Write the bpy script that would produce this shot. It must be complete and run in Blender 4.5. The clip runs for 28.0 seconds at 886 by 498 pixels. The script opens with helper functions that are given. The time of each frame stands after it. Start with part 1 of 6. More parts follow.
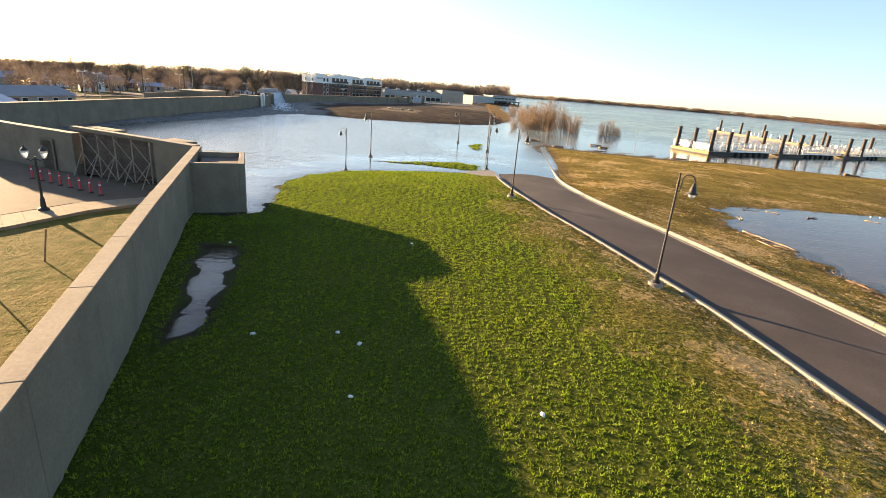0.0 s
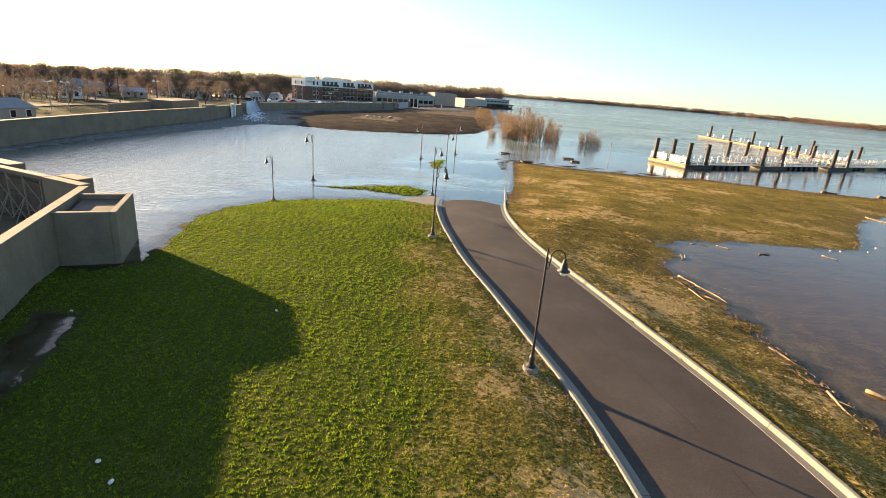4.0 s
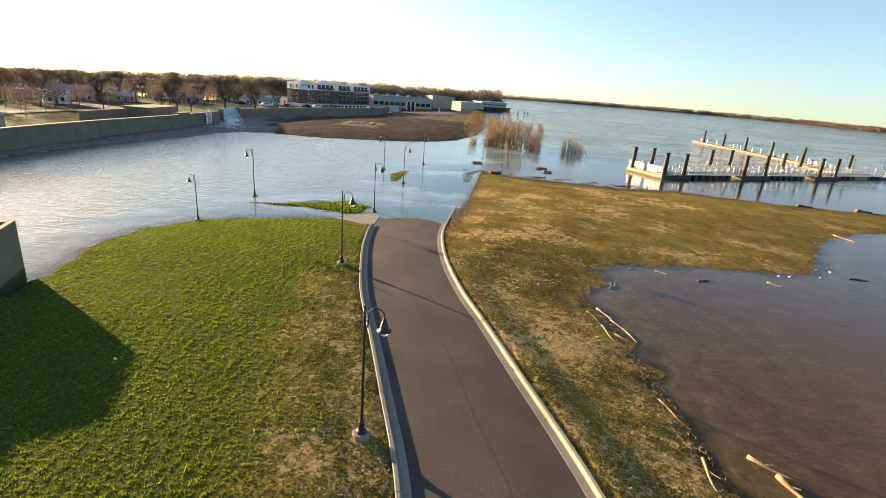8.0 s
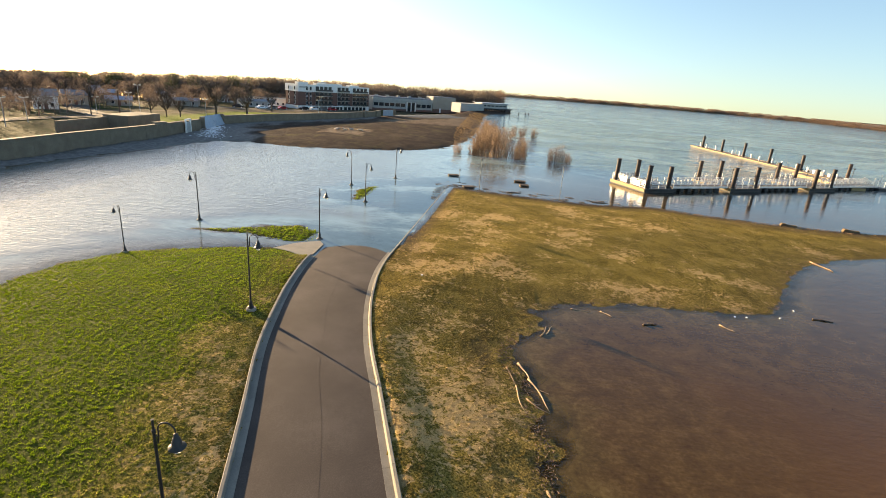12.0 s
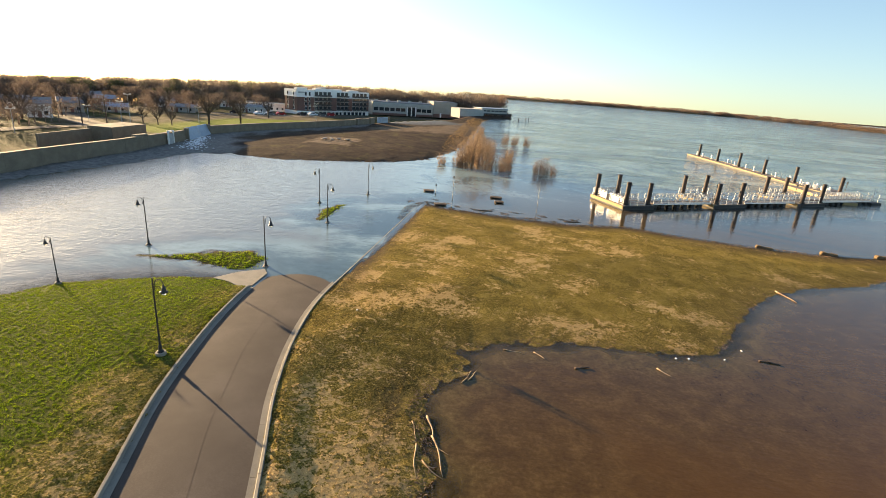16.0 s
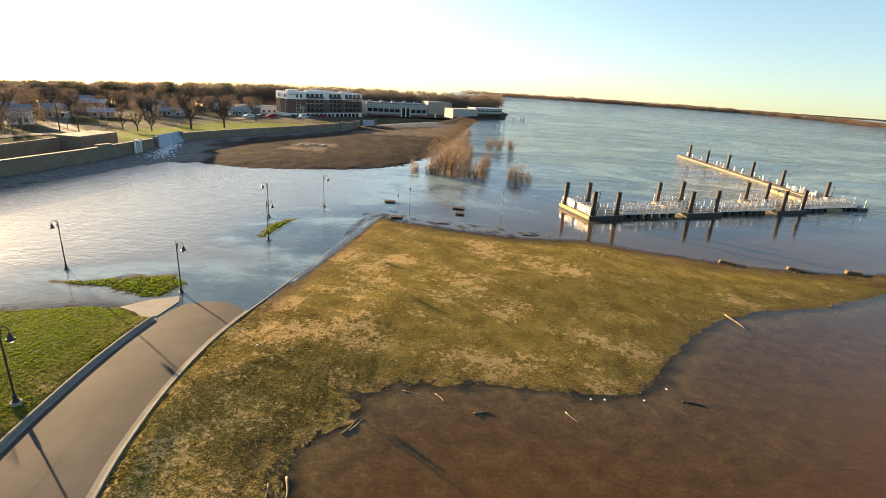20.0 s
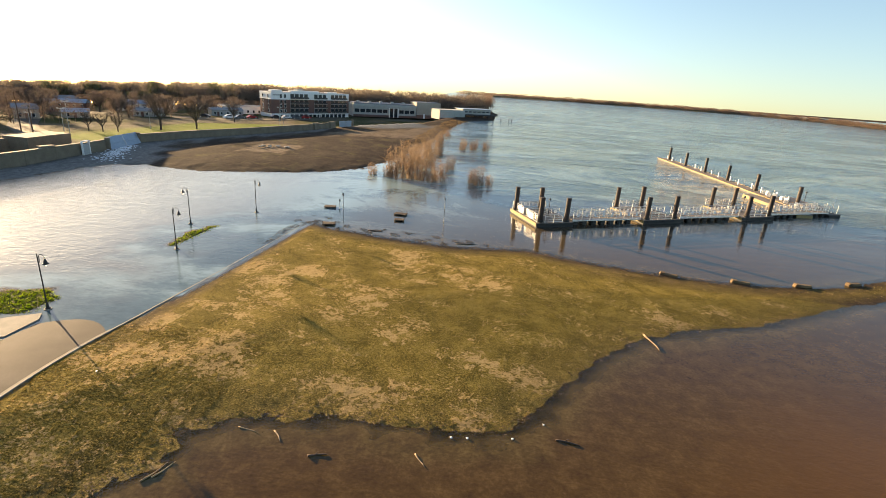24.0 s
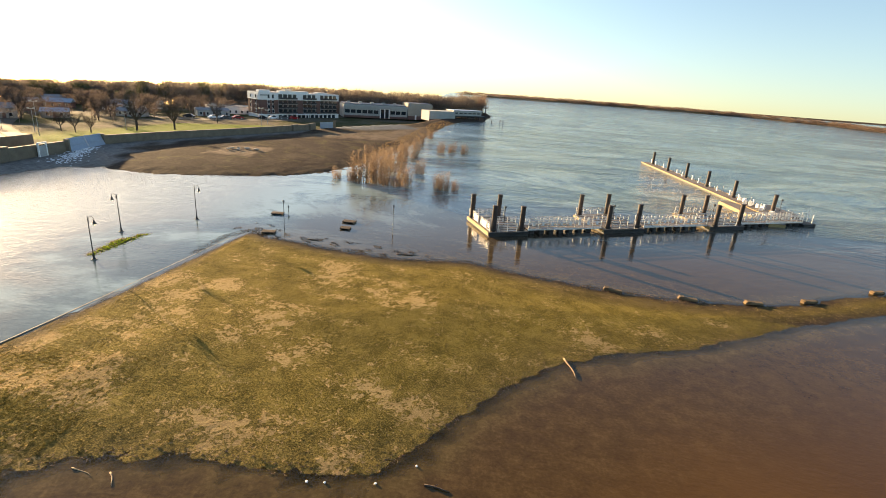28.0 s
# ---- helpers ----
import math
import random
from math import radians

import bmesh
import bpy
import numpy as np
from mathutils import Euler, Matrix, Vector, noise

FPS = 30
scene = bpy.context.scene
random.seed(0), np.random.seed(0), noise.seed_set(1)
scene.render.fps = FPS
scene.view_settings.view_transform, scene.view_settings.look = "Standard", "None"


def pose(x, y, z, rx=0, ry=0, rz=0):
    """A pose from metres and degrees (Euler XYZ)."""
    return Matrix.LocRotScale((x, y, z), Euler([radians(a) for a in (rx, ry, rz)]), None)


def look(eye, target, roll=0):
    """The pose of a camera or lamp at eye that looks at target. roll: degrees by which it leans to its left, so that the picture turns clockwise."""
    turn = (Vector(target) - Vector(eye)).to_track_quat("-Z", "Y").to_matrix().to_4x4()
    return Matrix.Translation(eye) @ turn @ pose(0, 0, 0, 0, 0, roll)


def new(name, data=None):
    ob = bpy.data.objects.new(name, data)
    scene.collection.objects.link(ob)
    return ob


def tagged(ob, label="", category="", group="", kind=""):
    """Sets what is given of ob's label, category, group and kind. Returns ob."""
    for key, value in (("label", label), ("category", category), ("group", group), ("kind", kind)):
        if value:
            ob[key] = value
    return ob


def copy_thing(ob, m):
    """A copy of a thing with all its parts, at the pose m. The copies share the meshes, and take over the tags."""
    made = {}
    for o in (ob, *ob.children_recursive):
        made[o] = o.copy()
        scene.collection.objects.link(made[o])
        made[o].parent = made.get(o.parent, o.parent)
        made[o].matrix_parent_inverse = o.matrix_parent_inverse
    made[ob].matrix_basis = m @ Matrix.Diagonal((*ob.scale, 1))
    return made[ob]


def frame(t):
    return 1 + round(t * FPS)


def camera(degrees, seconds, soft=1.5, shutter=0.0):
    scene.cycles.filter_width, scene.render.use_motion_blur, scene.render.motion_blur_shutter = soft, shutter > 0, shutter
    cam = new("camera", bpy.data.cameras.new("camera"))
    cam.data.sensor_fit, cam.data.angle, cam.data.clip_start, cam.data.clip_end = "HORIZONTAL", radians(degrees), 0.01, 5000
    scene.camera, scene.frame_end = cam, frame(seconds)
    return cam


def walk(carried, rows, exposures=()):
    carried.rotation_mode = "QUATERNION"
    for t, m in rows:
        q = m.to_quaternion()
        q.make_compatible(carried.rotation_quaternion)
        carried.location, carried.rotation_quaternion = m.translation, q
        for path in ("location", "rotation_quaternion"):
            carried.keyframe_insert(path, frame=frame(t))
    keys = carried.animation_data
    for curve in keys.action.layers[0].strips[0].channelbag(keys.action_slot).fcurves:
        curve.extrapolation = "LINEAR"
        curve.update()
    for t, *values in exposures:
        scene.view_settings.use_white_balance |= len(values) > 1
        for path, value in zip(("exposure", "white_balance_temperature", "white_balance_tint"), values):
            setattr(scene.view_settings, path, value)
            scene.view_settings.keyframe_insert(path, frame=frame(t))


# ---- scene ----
cam = camera(83.4, 28.0, soft=0.6)
PATH = [
    (0, (-11.034, -6.654, 6.981), (-10.999, -4.754, 6.359), 4.7),
    (0.5, (-10.473, -6.216, 7.448), (-10.436, -4.318, 6.816), 4.8),
    (1, (-9.915, -5.769, 7.801), (-9.877, -3.872, 7.168), 4.8),
    (1.5, (-9.337, -5.347, 8.064), (-9.299, -3.451, 7.431), 4.8),
    (2, (-8.668, -4.922, 8.325), (-8.634, -3.025, 7.692), 4.6),
    (2.5, (-7.958, -4.527, 8.556), (-7.929, -2.629, 7.926), 4.5),
    (3, (-7.258, -4.211, 8.737), (-7.233, -2.311, 8.111), 4.5),
    (3.5, (-6.696, -3.941, 9.012), (-6.668, -2.042, 8.385), 4.6),
    (5.5, (-3.984, -2.859, 9.328), (-3.974, -0.959, 8.704), 4.6),
    (6, (-3.32, -2.621, 9.483), (-3.314, -0.721, 8.858), 4.5),
    (6.5, (-2.64, -2.363, 9.727), (-2.636, -0.464, 9.102), 4.5),
    (7, (-1.994, -2.106, 10.077), (-1.991, -0.207, 9.45), 4.5),
    (7.5, (-1.356, -1.857, 10.372), (-1.356, 0.042, 9.745), 4.6),
    (8, (-0.729, -1.606, 10.556), (-0.732, 0.294, 9.931), 4.6),
    (8.5, (-0.253, -1.212, 10.683), (-0.255, 0.689, 10.06), 4.6),
    (9, (0.29, -0.948, 10.87), (0.284, 0.952, 10.246), 4.6),
    (9.5, (0.879, -0.71, 11.101), (0.868, 1.189, 10.473), 4.7),
    (10, (1.461, -0.405, 11.326), (1.446, 1.492, 10.694), 4.6),
    (10.5, (2.087, -0.063, 11.547), (2.066, 1.834, 10.914), 4.5),
    (11, (2.749, 0.323, 11.874), (2.721, 2.219, 11.239), 4.4),
    (11.5, (3.358, 0.803, 12.286), (3.324, 2.699, 11.649), 4.5),
    (12, (3.92, 1.186, 12.701), (3.881, 3.081, 12.064), 4.5),
    (12.5, (4.496, 1.429, 13.023), (4.454, 3.325, 12.388), 4.5),
    (13, (5.062, 1.645, 13.236), (5.017, 3.542, 12.604), 4.4),
    (13.5, (5.665, 1.882, 13.427), (5.613, 3.78, 12.797), 4.4),
    (15.5, (7.933, 2.766, 14.584), (7.862, 4.661, 13.949), 4.4),
    (16, (8.45, 3.007, 14.839), (8.376, 4.902, 14.203), 4.5),
    (16.5, (8.939, 3.308, 15.126), (8.863, 5.202, 14.488), 4.4),
    (17, (9.41, 3.644, 15.429), (9.331, 5.537, 14.789), 4.4),
    (17.5, (10.208, 3.907, 15.81), (10.12, 5.799, 15.168), 4.3),
    (18, (11.038, 4.236, 16.122), (10.943, 6.127, 15.477), 4.1),
    (18.5, (11.862, 4.635, 16.305), (11.761, 6.524, 15.658), 4.0),
    (19, (12.833, 5.018, 16.41), (12.726, 6.908, 15.762), 3.9),
    (19.5, (13.745, 5.455, 16.553), (13.636, 7.344, 15.904), 3.9),
    (20, (14.449, 6.032, 16.524), (14.346, 7.922, 15.877), 3.9),
    (20.5, (15.73, 6.497, 16.51), (15.618, 8.387, 15.868), 3.8),
    (21, (16.943, 6.918, 16.532), (16.822, 8.81, 15.894), 3.7),
    (21.5, (17.954, 7.356, 16.525), (17.831, 9.249, 15.893), 3.7),
    (23.5, (21.261, 9.397, 16.904), (21.146, 11.286, 16.257), 4.1),
    (24, (22.216, 9.82, 16.971), (22.099, 11.71, 16.325), 4.0),
    (24.5, (23.221, 10.262, 17.139), (23.101, 12.15, 16.492), 4.0),
    (25, (24.218, 10.759, 17.206), (24.095, 12.648, 16.558), 4.0),
    (25.5, (25.078, 11.256, 17.236), (24.954, 13.145, 16.589), 4.2),
    (26, (25.938, 11.661, 17.255), (25.815, 13.549, 16.608), 4.3),
    (26.5, (26.789, 12.05, 17.287), (26.665, 13.938, 16.641), 4.3),
    (27, (27.477, 12.394, 17.369), (27.353, 14.284, 16.725), 4.5),
    (27.5, (28.043, 12.682, 17.54), (27.919, 14.572, 16.898), 4.5),
    (28, (28.617, 12.976, 17.756), (28.486, 14.864, 17.11), 4.3),
]
walk(cam, [(t, look(eye, target, roll)) for t, eye, target, roll in PATH], [(0, 2.42, 7350, 19), (3, 2.34, 7350, 16), (6, 2.16, 7250, 14), (9, 2.14, 7250, 14), (16, 2.12, 7400, 14), (28, 2.10, 7700, 15)])

# ---------------- world, sun ----------------
SUN_AZ, SUN_EL = radians(143.6), radians(8.4)      # towards the sun, from +x, anticlockwise
world = bpy.data.worlds.new("world")
scene.world = world
world.use_nodes = True
wt = world.node_tree
sky = wt.nodes.new("ShaderNodeTexSky")
sky.sky_type, sky.sun_disc = "NISHITA", False
sky.sun_elevation, sky.sun_rotation = SUN_EL, math.pi / 2 - SUN_AZ
sky.air_density, sky.dust_density, sky.ozone_density, sky.altitude = 1.0, 1.1, 2.5, 100
tc = wt.nodes.new("ShaderNodeTexCoord")
sx = wt.nodes.new("ShaderNodeSeparateXYZ")
cx = wt.nodes.new("ShaderNodeCombineXYZ")
ad = wt.nodes.new("ShaderNodeMath")
ad.operation, ad.inputs[1].default_value = "ADD", 0.06
mx = wt.nodes.new("ShaderNodeMath")
mx.operation, mx.inputs[1].default_value = "MAXIMUM", 0.004
wt.links.new(tc.outputs["Generated"], sx.inputs[0])
wt.links.new(sx.outputs["Z"], ad.inputs[0])
wt.links.new(ad.outputs[0], mx.inputs[0])
wt.links.new(sx.outputs["X"], cx.inputs[0])
wt.links.new(sx.outputs["Y"], cx.inputs[1])
wt.links.new(mx.outputs[0], cx.inputs[2])
wt.links.new(cx.outputs[0], sky.inputs["Vector"])
bg = wt.nodes["Background"]
bg.inputs["Strength"].default_value = 0.09
wt.links.new(sky.outputs[0], bg.inputs["Color"])
sun = new("sun", bpy.data.lights.new("sun", "SUN"))
sun.data.energy, sun.data.angle, sun.data.color = 5.0, radians(0.55), (1.0, 0.77, 0.47)
sun.matrix_world = look((0, 0, 60), (-100 * math.cos(SUN_AZ), -100 * math.sin(SUN_AZ), 60 - 100 * math.tan(SUN_EL)))


# ---------------- materials ----------------
def mat(name, rough=0.8, metal=0.0, base=None):
    m = bpy.data.materials.new(name)
    m.use_nodes = True
    b = m.node_tree.nodes["Principled BSDF"]
    b.inputs["Roughness"].default_value, b.inputs["Metallic"].default_value = rough, metal
    if base:
        b.inputs["Base Color"].default_value = (*base, 1)
    return m


def node(m, kind, **kw):
    n = m.node_tree.nodes.new(kind)
    for k, v in kw.items():
        if k in n.inputs:
            n.inputs[k].default_value = v
    return n


def link(m, a, b):
    m.node_tree.links.new(a, b)


def mottled(name, stops, scale, fine=40.0, rough=0.85, metal=0.0, bump=0.3, dist=0.02, vary=0.0, detail=6.0, stretch=(1, 1, 1)):
    """Noise at two scales over a colour ramp, with bump. stops: [(place, colour)...]; vary: change from object to object."""
    m = mat(name, rough, metal)
    b = m.node_tree.nodes["Principled BSDF"]
    co = node(m, "ShaderNodeTexCoord")
    mp = node(m, "ShaderNodeMapping", Scale=stretch)
    link(m, co.outputs["Object"], mp.inputs[0])
    n1 = node(m, "ShaderNodeTexNoise", Scale=scale, Detail=detail, Roughness=0.6)
    n2 = node(m, "ShaderNodeTexNoise", Scale=fine, Detail=4.0, Roughness=0.65)
    for n in (n1, n2):
        link(m, mp.outputs[0], n.inputs["Vector"])
    mixf = node(m, "ShaderNodeMath")
    mixf.operation = "MULTIPLY_ADD"
    mixf.inputs[1].default_value = 0.45
    link(m, n2.outputs["Fac"], mixf.inputs[0])
    sc = node(m, "ShaderNodeMath")
    sc.operation, sc.inputs[1].default_value = "MULTIPLY", 0.55
    link(m, n1.outputs["Fac"], sc.inputs[0])
    link(m, sc.outputs[0], mixf.inputs[2])
    last = mixf.outputs[0]
    if vary:
        oi = node(m, "ShaderNodeObjectInfo")
        ma = node(m, "ShaderNodeMath")
        ma.operation, ma.inputs[1].default_value = "MULTIPLY_ADD", vary
        link(m, oi.outputs["Random"], ma.inputs[0])
        link(m, last, ma.inputs[2])
        su = node(m, "ShaderNodeMath")
        su.operation, su.inputs[1].default_value = "SUBTRACT", vary / 2
        link(m, ma.outputs[0], su.inputs[0])
        last = su.outputs[0]
    r = node(m, "ShaderNodeValToRGB")
    while len(r.color_ramp.elements) < len(stops):
        r.color_ramp.elements.new(0.5)
    for e, (p, c) in zip(r.color_ramp.elements, stops):
        e.position, e.color = p, (*c, 1)
    link(m, last, r.inputs[0])
    link(m, r.outputs[0], b.inputs["Base Color"])
    if bump:
        bp = node(m, "ShaderNodeBump", Strength=bump, Distance=dist)
        link(m, n2.outputs["Fac"], bp.inputs["Height"])
        link(m, bp.outputs[0], b.inputs["Normal"])
    return m


ASPHALT = mottled("asphalt", [(0.32, (0.042, 0.033, 0.028)), (0.5, (0.066, 0.052, 0.044)), (0.66, (0.10, 0.082, 0.071))], 0.30, 22, 0.85, bump=0.25, dist=0.01)
CONCRETE = mottled("concrete", [(0.3, (0.118, 0.093, 0.064)), (0.5, (0.170, 0.136, 0.095)), (0.72, (0.240, 0.197, 0.142))], 0.8, 14, 0.85, bump=0.25)
KERB = mottled("kerb_concrete", [(0.3, (0.155, 0.140, 0.112)), (0.6, (0.245, 0.220, 0.178))], 1.5, 25, 0.85, bump=0.25, vary=0.1)
BLACK = mottled("black_paint", [(0.3, (0.010, 0.010, 0.010)), (0.7, (0.022, 0.021, 0.020))], 3, 30, 0.55, bump=0.05)
STEEL_DARK = mottled("rusty_pile_steel", [(0.3, (0.020, 0.016, 0.014)), (0.55, (0.05, 0.035, 0.028)), (0.75, (0.10, 0.06, 0.04))], 0.8, 9, 0.6, 0.3, bump=0.2)
ALU = mottled("pale_aluminium", [(0.3, (0.52, 0.51, 0.49)), (0.7, (0.72, 0.71, 0.68))], 2, 30, 0.42, 0.6, bump=0.08)
FLOAT = mottled("dock_side", [(0.3, (0.22, 0.15, 0.058)), (0.7, (0.36, 0.255, 0.105))], 1.2, 20, 0.7, bump=0.15)
WHITE = mottled("white_paint", [(0.3, (0.66, 0.65, 0.62)), (0.7, (0.80, 0.79, 0.76))], 0.6, 15, 0.7, bump=0.1)
BRICK = mottled("dark_brick", [(0.3, (0.10, 0.055, 0.045)), (0.6, (0.17, 0.085, 0.065)), (0.8, (0.22, 0.12, 0.09))], 0.3, 8, 0.85, bump=0.2)

ASPHALT.node_tree.nodes["Principled BSDF"].inputs["Specular IOR Level"].default_value = 0.22


# ---------------- plan: shores, heights ----------------
SHORE_RIVER = [(-24, -60), (-21.5, -3), (-24, 7.5), (-26, 14.0), (-25, 16.9), (-21.6, 17.3), (-20.2, 18.5), (-20.4, 21.2), (-21.5, 26.6), (-20.8, 29.4), (-18.7, 32.5), (-15.1, 34.3),
        (-10.9, 35.7), (-7.4, 35.8), (-5.9, 34.8), (-3.8, 36.4), (-0.9, 35.8), (-0.3, 42.3), (1.0, 53.8), (1.9, 62.4), (3.0, 64.6), (5.6, 62.9), (14.5, 60.8),
        (20.6, 59.9), (27.8, 61.2), (33.7, 58.9), (40.5, 57.2), (47.5, 56.4), (54.2, 56.9), (59.5, 58.4), (65.7, 61.7), (74, 65), (95, 72)]
SHORE_BAY = [(95, 68), (76, 62), (67.0, 58.4), (55.7, 53.3), (46.2, 47.9), (41.1, 46.0), (35.6, 43.7), (31.6, 40.1), (29.2, 37.2), (26.4, 33.2), (24.5, 31.3),
        (20.4, 30.8), (17.0, 31.2), (14.0, 30.9), (10.9, 30.0), (8.8, 28.6), (8.9, 26.4), (7.6, 25.3), (6.9, 23.2), (7.7, 20.6), (8.0, 17), (7.9, 13.8), (8.0, 10), (8.6, 4), (10, -6), (14, -60)]
PARK = SHORE_RIVER + SHORE_BAY
PUDDLE = [(-20.6, 12.9), (-19.2, 12.9), (-18.0, 9.6), (-17.5, 5.4), (-17.9, 4.9), (-19.3, 9.0)]
ISLE_A = [(-17.2, 38.8), (-15.1, 39.5), (-12.8, 40.6), (-9.5, 41.9), (-7.0, 40.9), (-5.9, 39.9), (-6.8, 38.0), (-9.1, 37.6), (-12.0, 38.6)]
ISLE_B = [(-7.1, 53.0), (-7.7, 56.5), (-7.0, 59.6), (-5.6, 61.0), (-5.7, 57), (-5.8, 53.2)]
MUD = [(-48.6, 36), (-47.4, 50), (-45.6, 62), (-41.6, 75), (-40.2, 83), (-38.0, 87), (-34, 89.2), (-27, 88.2), (-21, 89.2), (-13, 91.5), (-6, 95), (0.6, 102.5), (4.6, 119), (7.3, 140),
       (10.4, 190), (11.5, 217), (16, 240), (27, 252), (30, 300), (31, 332), (12, 356), (-8, 385), (-20, 640), (-20, 3000), (-3000, 3000), (-3000, 36)]
FAR = [(-600, 645), (50, 645), (130, 678), (200, 668), (270, 662), (330, 645), (372, 560), (378, 470), (400, 380), (432, 250), (470, 100), (560, -300), (3000, -300), (3000, 3000), (-600, 3000)]
DRY = [(-9, -60), (-10.0, -20), (-16.9, -0.65), (-20.5, 9.15), (-25.1, 22.4), (-33, 26.1), (-41, 29.2), (-50.6, 33.2), (-49.5, 44), (-49.2, 56), (-48.5, 66), (-46.6, 80), (-45.7, 96.4), (-46.4, 105.6), (-42.2, 116.5), (-35, 130), (-27, 147.5), (-22.3, 160),
       (-19, 172), (0, 207), (6, 240), (16, 266), (23, 300), (24, 328), (6, 350), (-16, 385), (-28, 640), (-28, 3000), (-3000, 3000), (-3000, -300), (-9, -300)]


def signed(poly, pts):
    """Distance of each point to the edge of a polygon, positive inside."""
    p = np.array(poly, float)
    q = np.roll(p, -1, 0)
    best = np.full(len(pts), 1e9)
    inside = np.zeros(len(pts), bool)
    for (ax, ay), (bx, by) in zip(p, q):
        ex, ey = bx - ax, by - ay
        t = np.clip(((pts[:, 0] - ax) * ex + (pts[:, 1] - ay) * ey) / (ex * ex + ey * ey), 0, 1)
        best = np.minimum(best, np.hypot(pts[:, 0] - ax - t * ex, pts[:, 1] - ay - t * ey))
        if ay != by:
            inside ^= ((ay > pts[:, 1]) != (by > pts[:, 1])) & (pts[:, 0] < ex * (pts[:, 1] - ay) / ey + ax)
    return np.where(inside, best, -best)


def wobble(pts, amp, size, seed):
    """A cheap smooth random field from a few waves."""
    r = np.random.RandomState(seed)
    out = np.zeros(len(pts))
    for n in range(9):
        a, k, ph = r.rand() * 6.283, (0.6 + 1.6 * r.rand()) / size, r.rand() * 6.283
        out += np.sin(6.283 * k * (pts[:, 0] * math.cos(a) + pts[:, 1] * math.sin(a)) + ph)
    return amp * out / 3


def natural(pts):
    w = wobble(pts, 0.28, 3.2, 5) + wobble(pts, 0.16, 1.1, 6)
    bay = np.clip((pts[:, 0] - 4) / 3, 0, 1) * np.clip((52 - pts[:, 1]) / 8, 0, 1)
    sp = np.minimum(signed(PARK, pts), -signed(PUDDLE, pts))
    sp = sp + w * (0.7 + 0.7 * bay * np.clip((30 - pts[:, 0]) / 8, 0, 1)) * np.exp(-np.maximum(sp, 0) / 1.6)
    si = np.maximum(signed(ISLE_A, pts), signed(ISLE_B, pts)) + w * 0.9
    sm = signed(MUD, pts) + w * 2.0
    sf = signed(FAR, pts)
    rise = 0.09 - 0.042 * np.clip((pts[:, 0] - np.interp(pts[:, 1], [-60, 0, 20, 30, 62], [12, 5.5, 1.5, -0.5, 2.5])) / 5, 0, 1) * np.interp(pts[:, 1], [8, 24, 35], [0.25, 0.45, 1.0])
    park = np.where(sp > 0, 1.0 * (1 - np.exp(-np.maximum(sp, 0) * rise)), np.maximum(-2.5, np.where(sp > -7, sp * 0.024, -0.168 + (sp + 7) * 0.09)))
    isle = np.where(si > 0, 0.05 * (1 - np.exp(-np.maximum(si, 0) * 2)), np.maximum(-2.5, si * 0.2))
    mud = np.where(sm > 0, 1.0 * (1 - np.exp(-np.maximum(sm, 0) * 0.11)), np.maximum(-2.5, sm * 0.1))
    far = np.where(sf > 0, np.minimum(1.5, sf * 0.2) - 0.06 * np.maximum(0, sf - 50), np.maximum(-2.5, sf * 0.1))
    z = np.maximum(np.maximum(park, isle), np.maximum(mud, far))
    z = z - 0.12 * np.maximum(0, pts[:, 1] - 400) * np.clip((20 - pts[:, 0]) / 20, 0, 1)
    sd = signed(DRY, pts)
    k = np.clip((sd - 0.05) / 0.5, 0, 1)
    away = np.hypot(pts[:, 0] + 10, pts[:, 1] - 30)
    east = np.clip((pts[:, 0] + 90) / 50, 0, 1)
    dry = -0.6 - (0.027 - 0.002 * east) * np.maximum(0, away - 100) - 0.03 * (1 - east) * np.maximum(0, away - 230) - 0.07 * np.maximum(0, away - 360)
    return z * (1 - k) + dry * k


def smooth_line(pts, step):
    """Catmull-Rom through points, then even steps."""
    p = [np.array(q, float) for q in pts]
    p = [2 * p[0] - p[1]] + p + [2 * p[-1] - p[-2]]
    fine = []
    for a, b, c, d in zip(p, p[1:], p[2:], p[3:]):
        for k in range(12):
            t = k / 12
            fine.append(0.5 * (2 * b + (c - a) * t + (2 * a - 5 * b + 4 * c - d) * t * t + (3 * b - a - 3 * c + d) * t ** 3))
    fine.append(p[-2])
    fine = np.array(fine)
    s = np.r_[0, np.cumsum(np.hypot(*np.diff(fine, axis=0).T))]
    at = np.linspace(0, s[-1], max(2, int(round(s[-1] / step)) + 1))
    return np.stack([np.interp(at, s, fine[:, n]) for n in (0, 1)], 1)


LEFT = smooth_line([(4.5, -60), (1.6, -20), (0.5, -6), (-0.3, 3), (-1.06, 8.8), (-2.15, 13.2), (-3.1, 16.8), (-4.25, 21.0), (-5.0, 25.0), (-5.65, 29.6), (-5.95, 35.0), (-5.4, 42), (-4.4, 54), (-3.4, 66)], 0.5)
RIGHT = smooth_line([(11.5, -60), (8.0, -20), (5.5, -4), (4.5, 4), (3.6, 9.3), (2.1, 14.8), (1.08, 18.5), (-0.05, 22.6), (-0.95, 27.9), (-1.25, 33.8), (-0.6, 41.0), (0.85, 53.0), (2.0, 62.4)], 0.5)
ROAD_Y = np.linspace(-60, 70, 131)


def road_x(y, line):
    return np.interp(y, line[:, 1], line[:, 0])


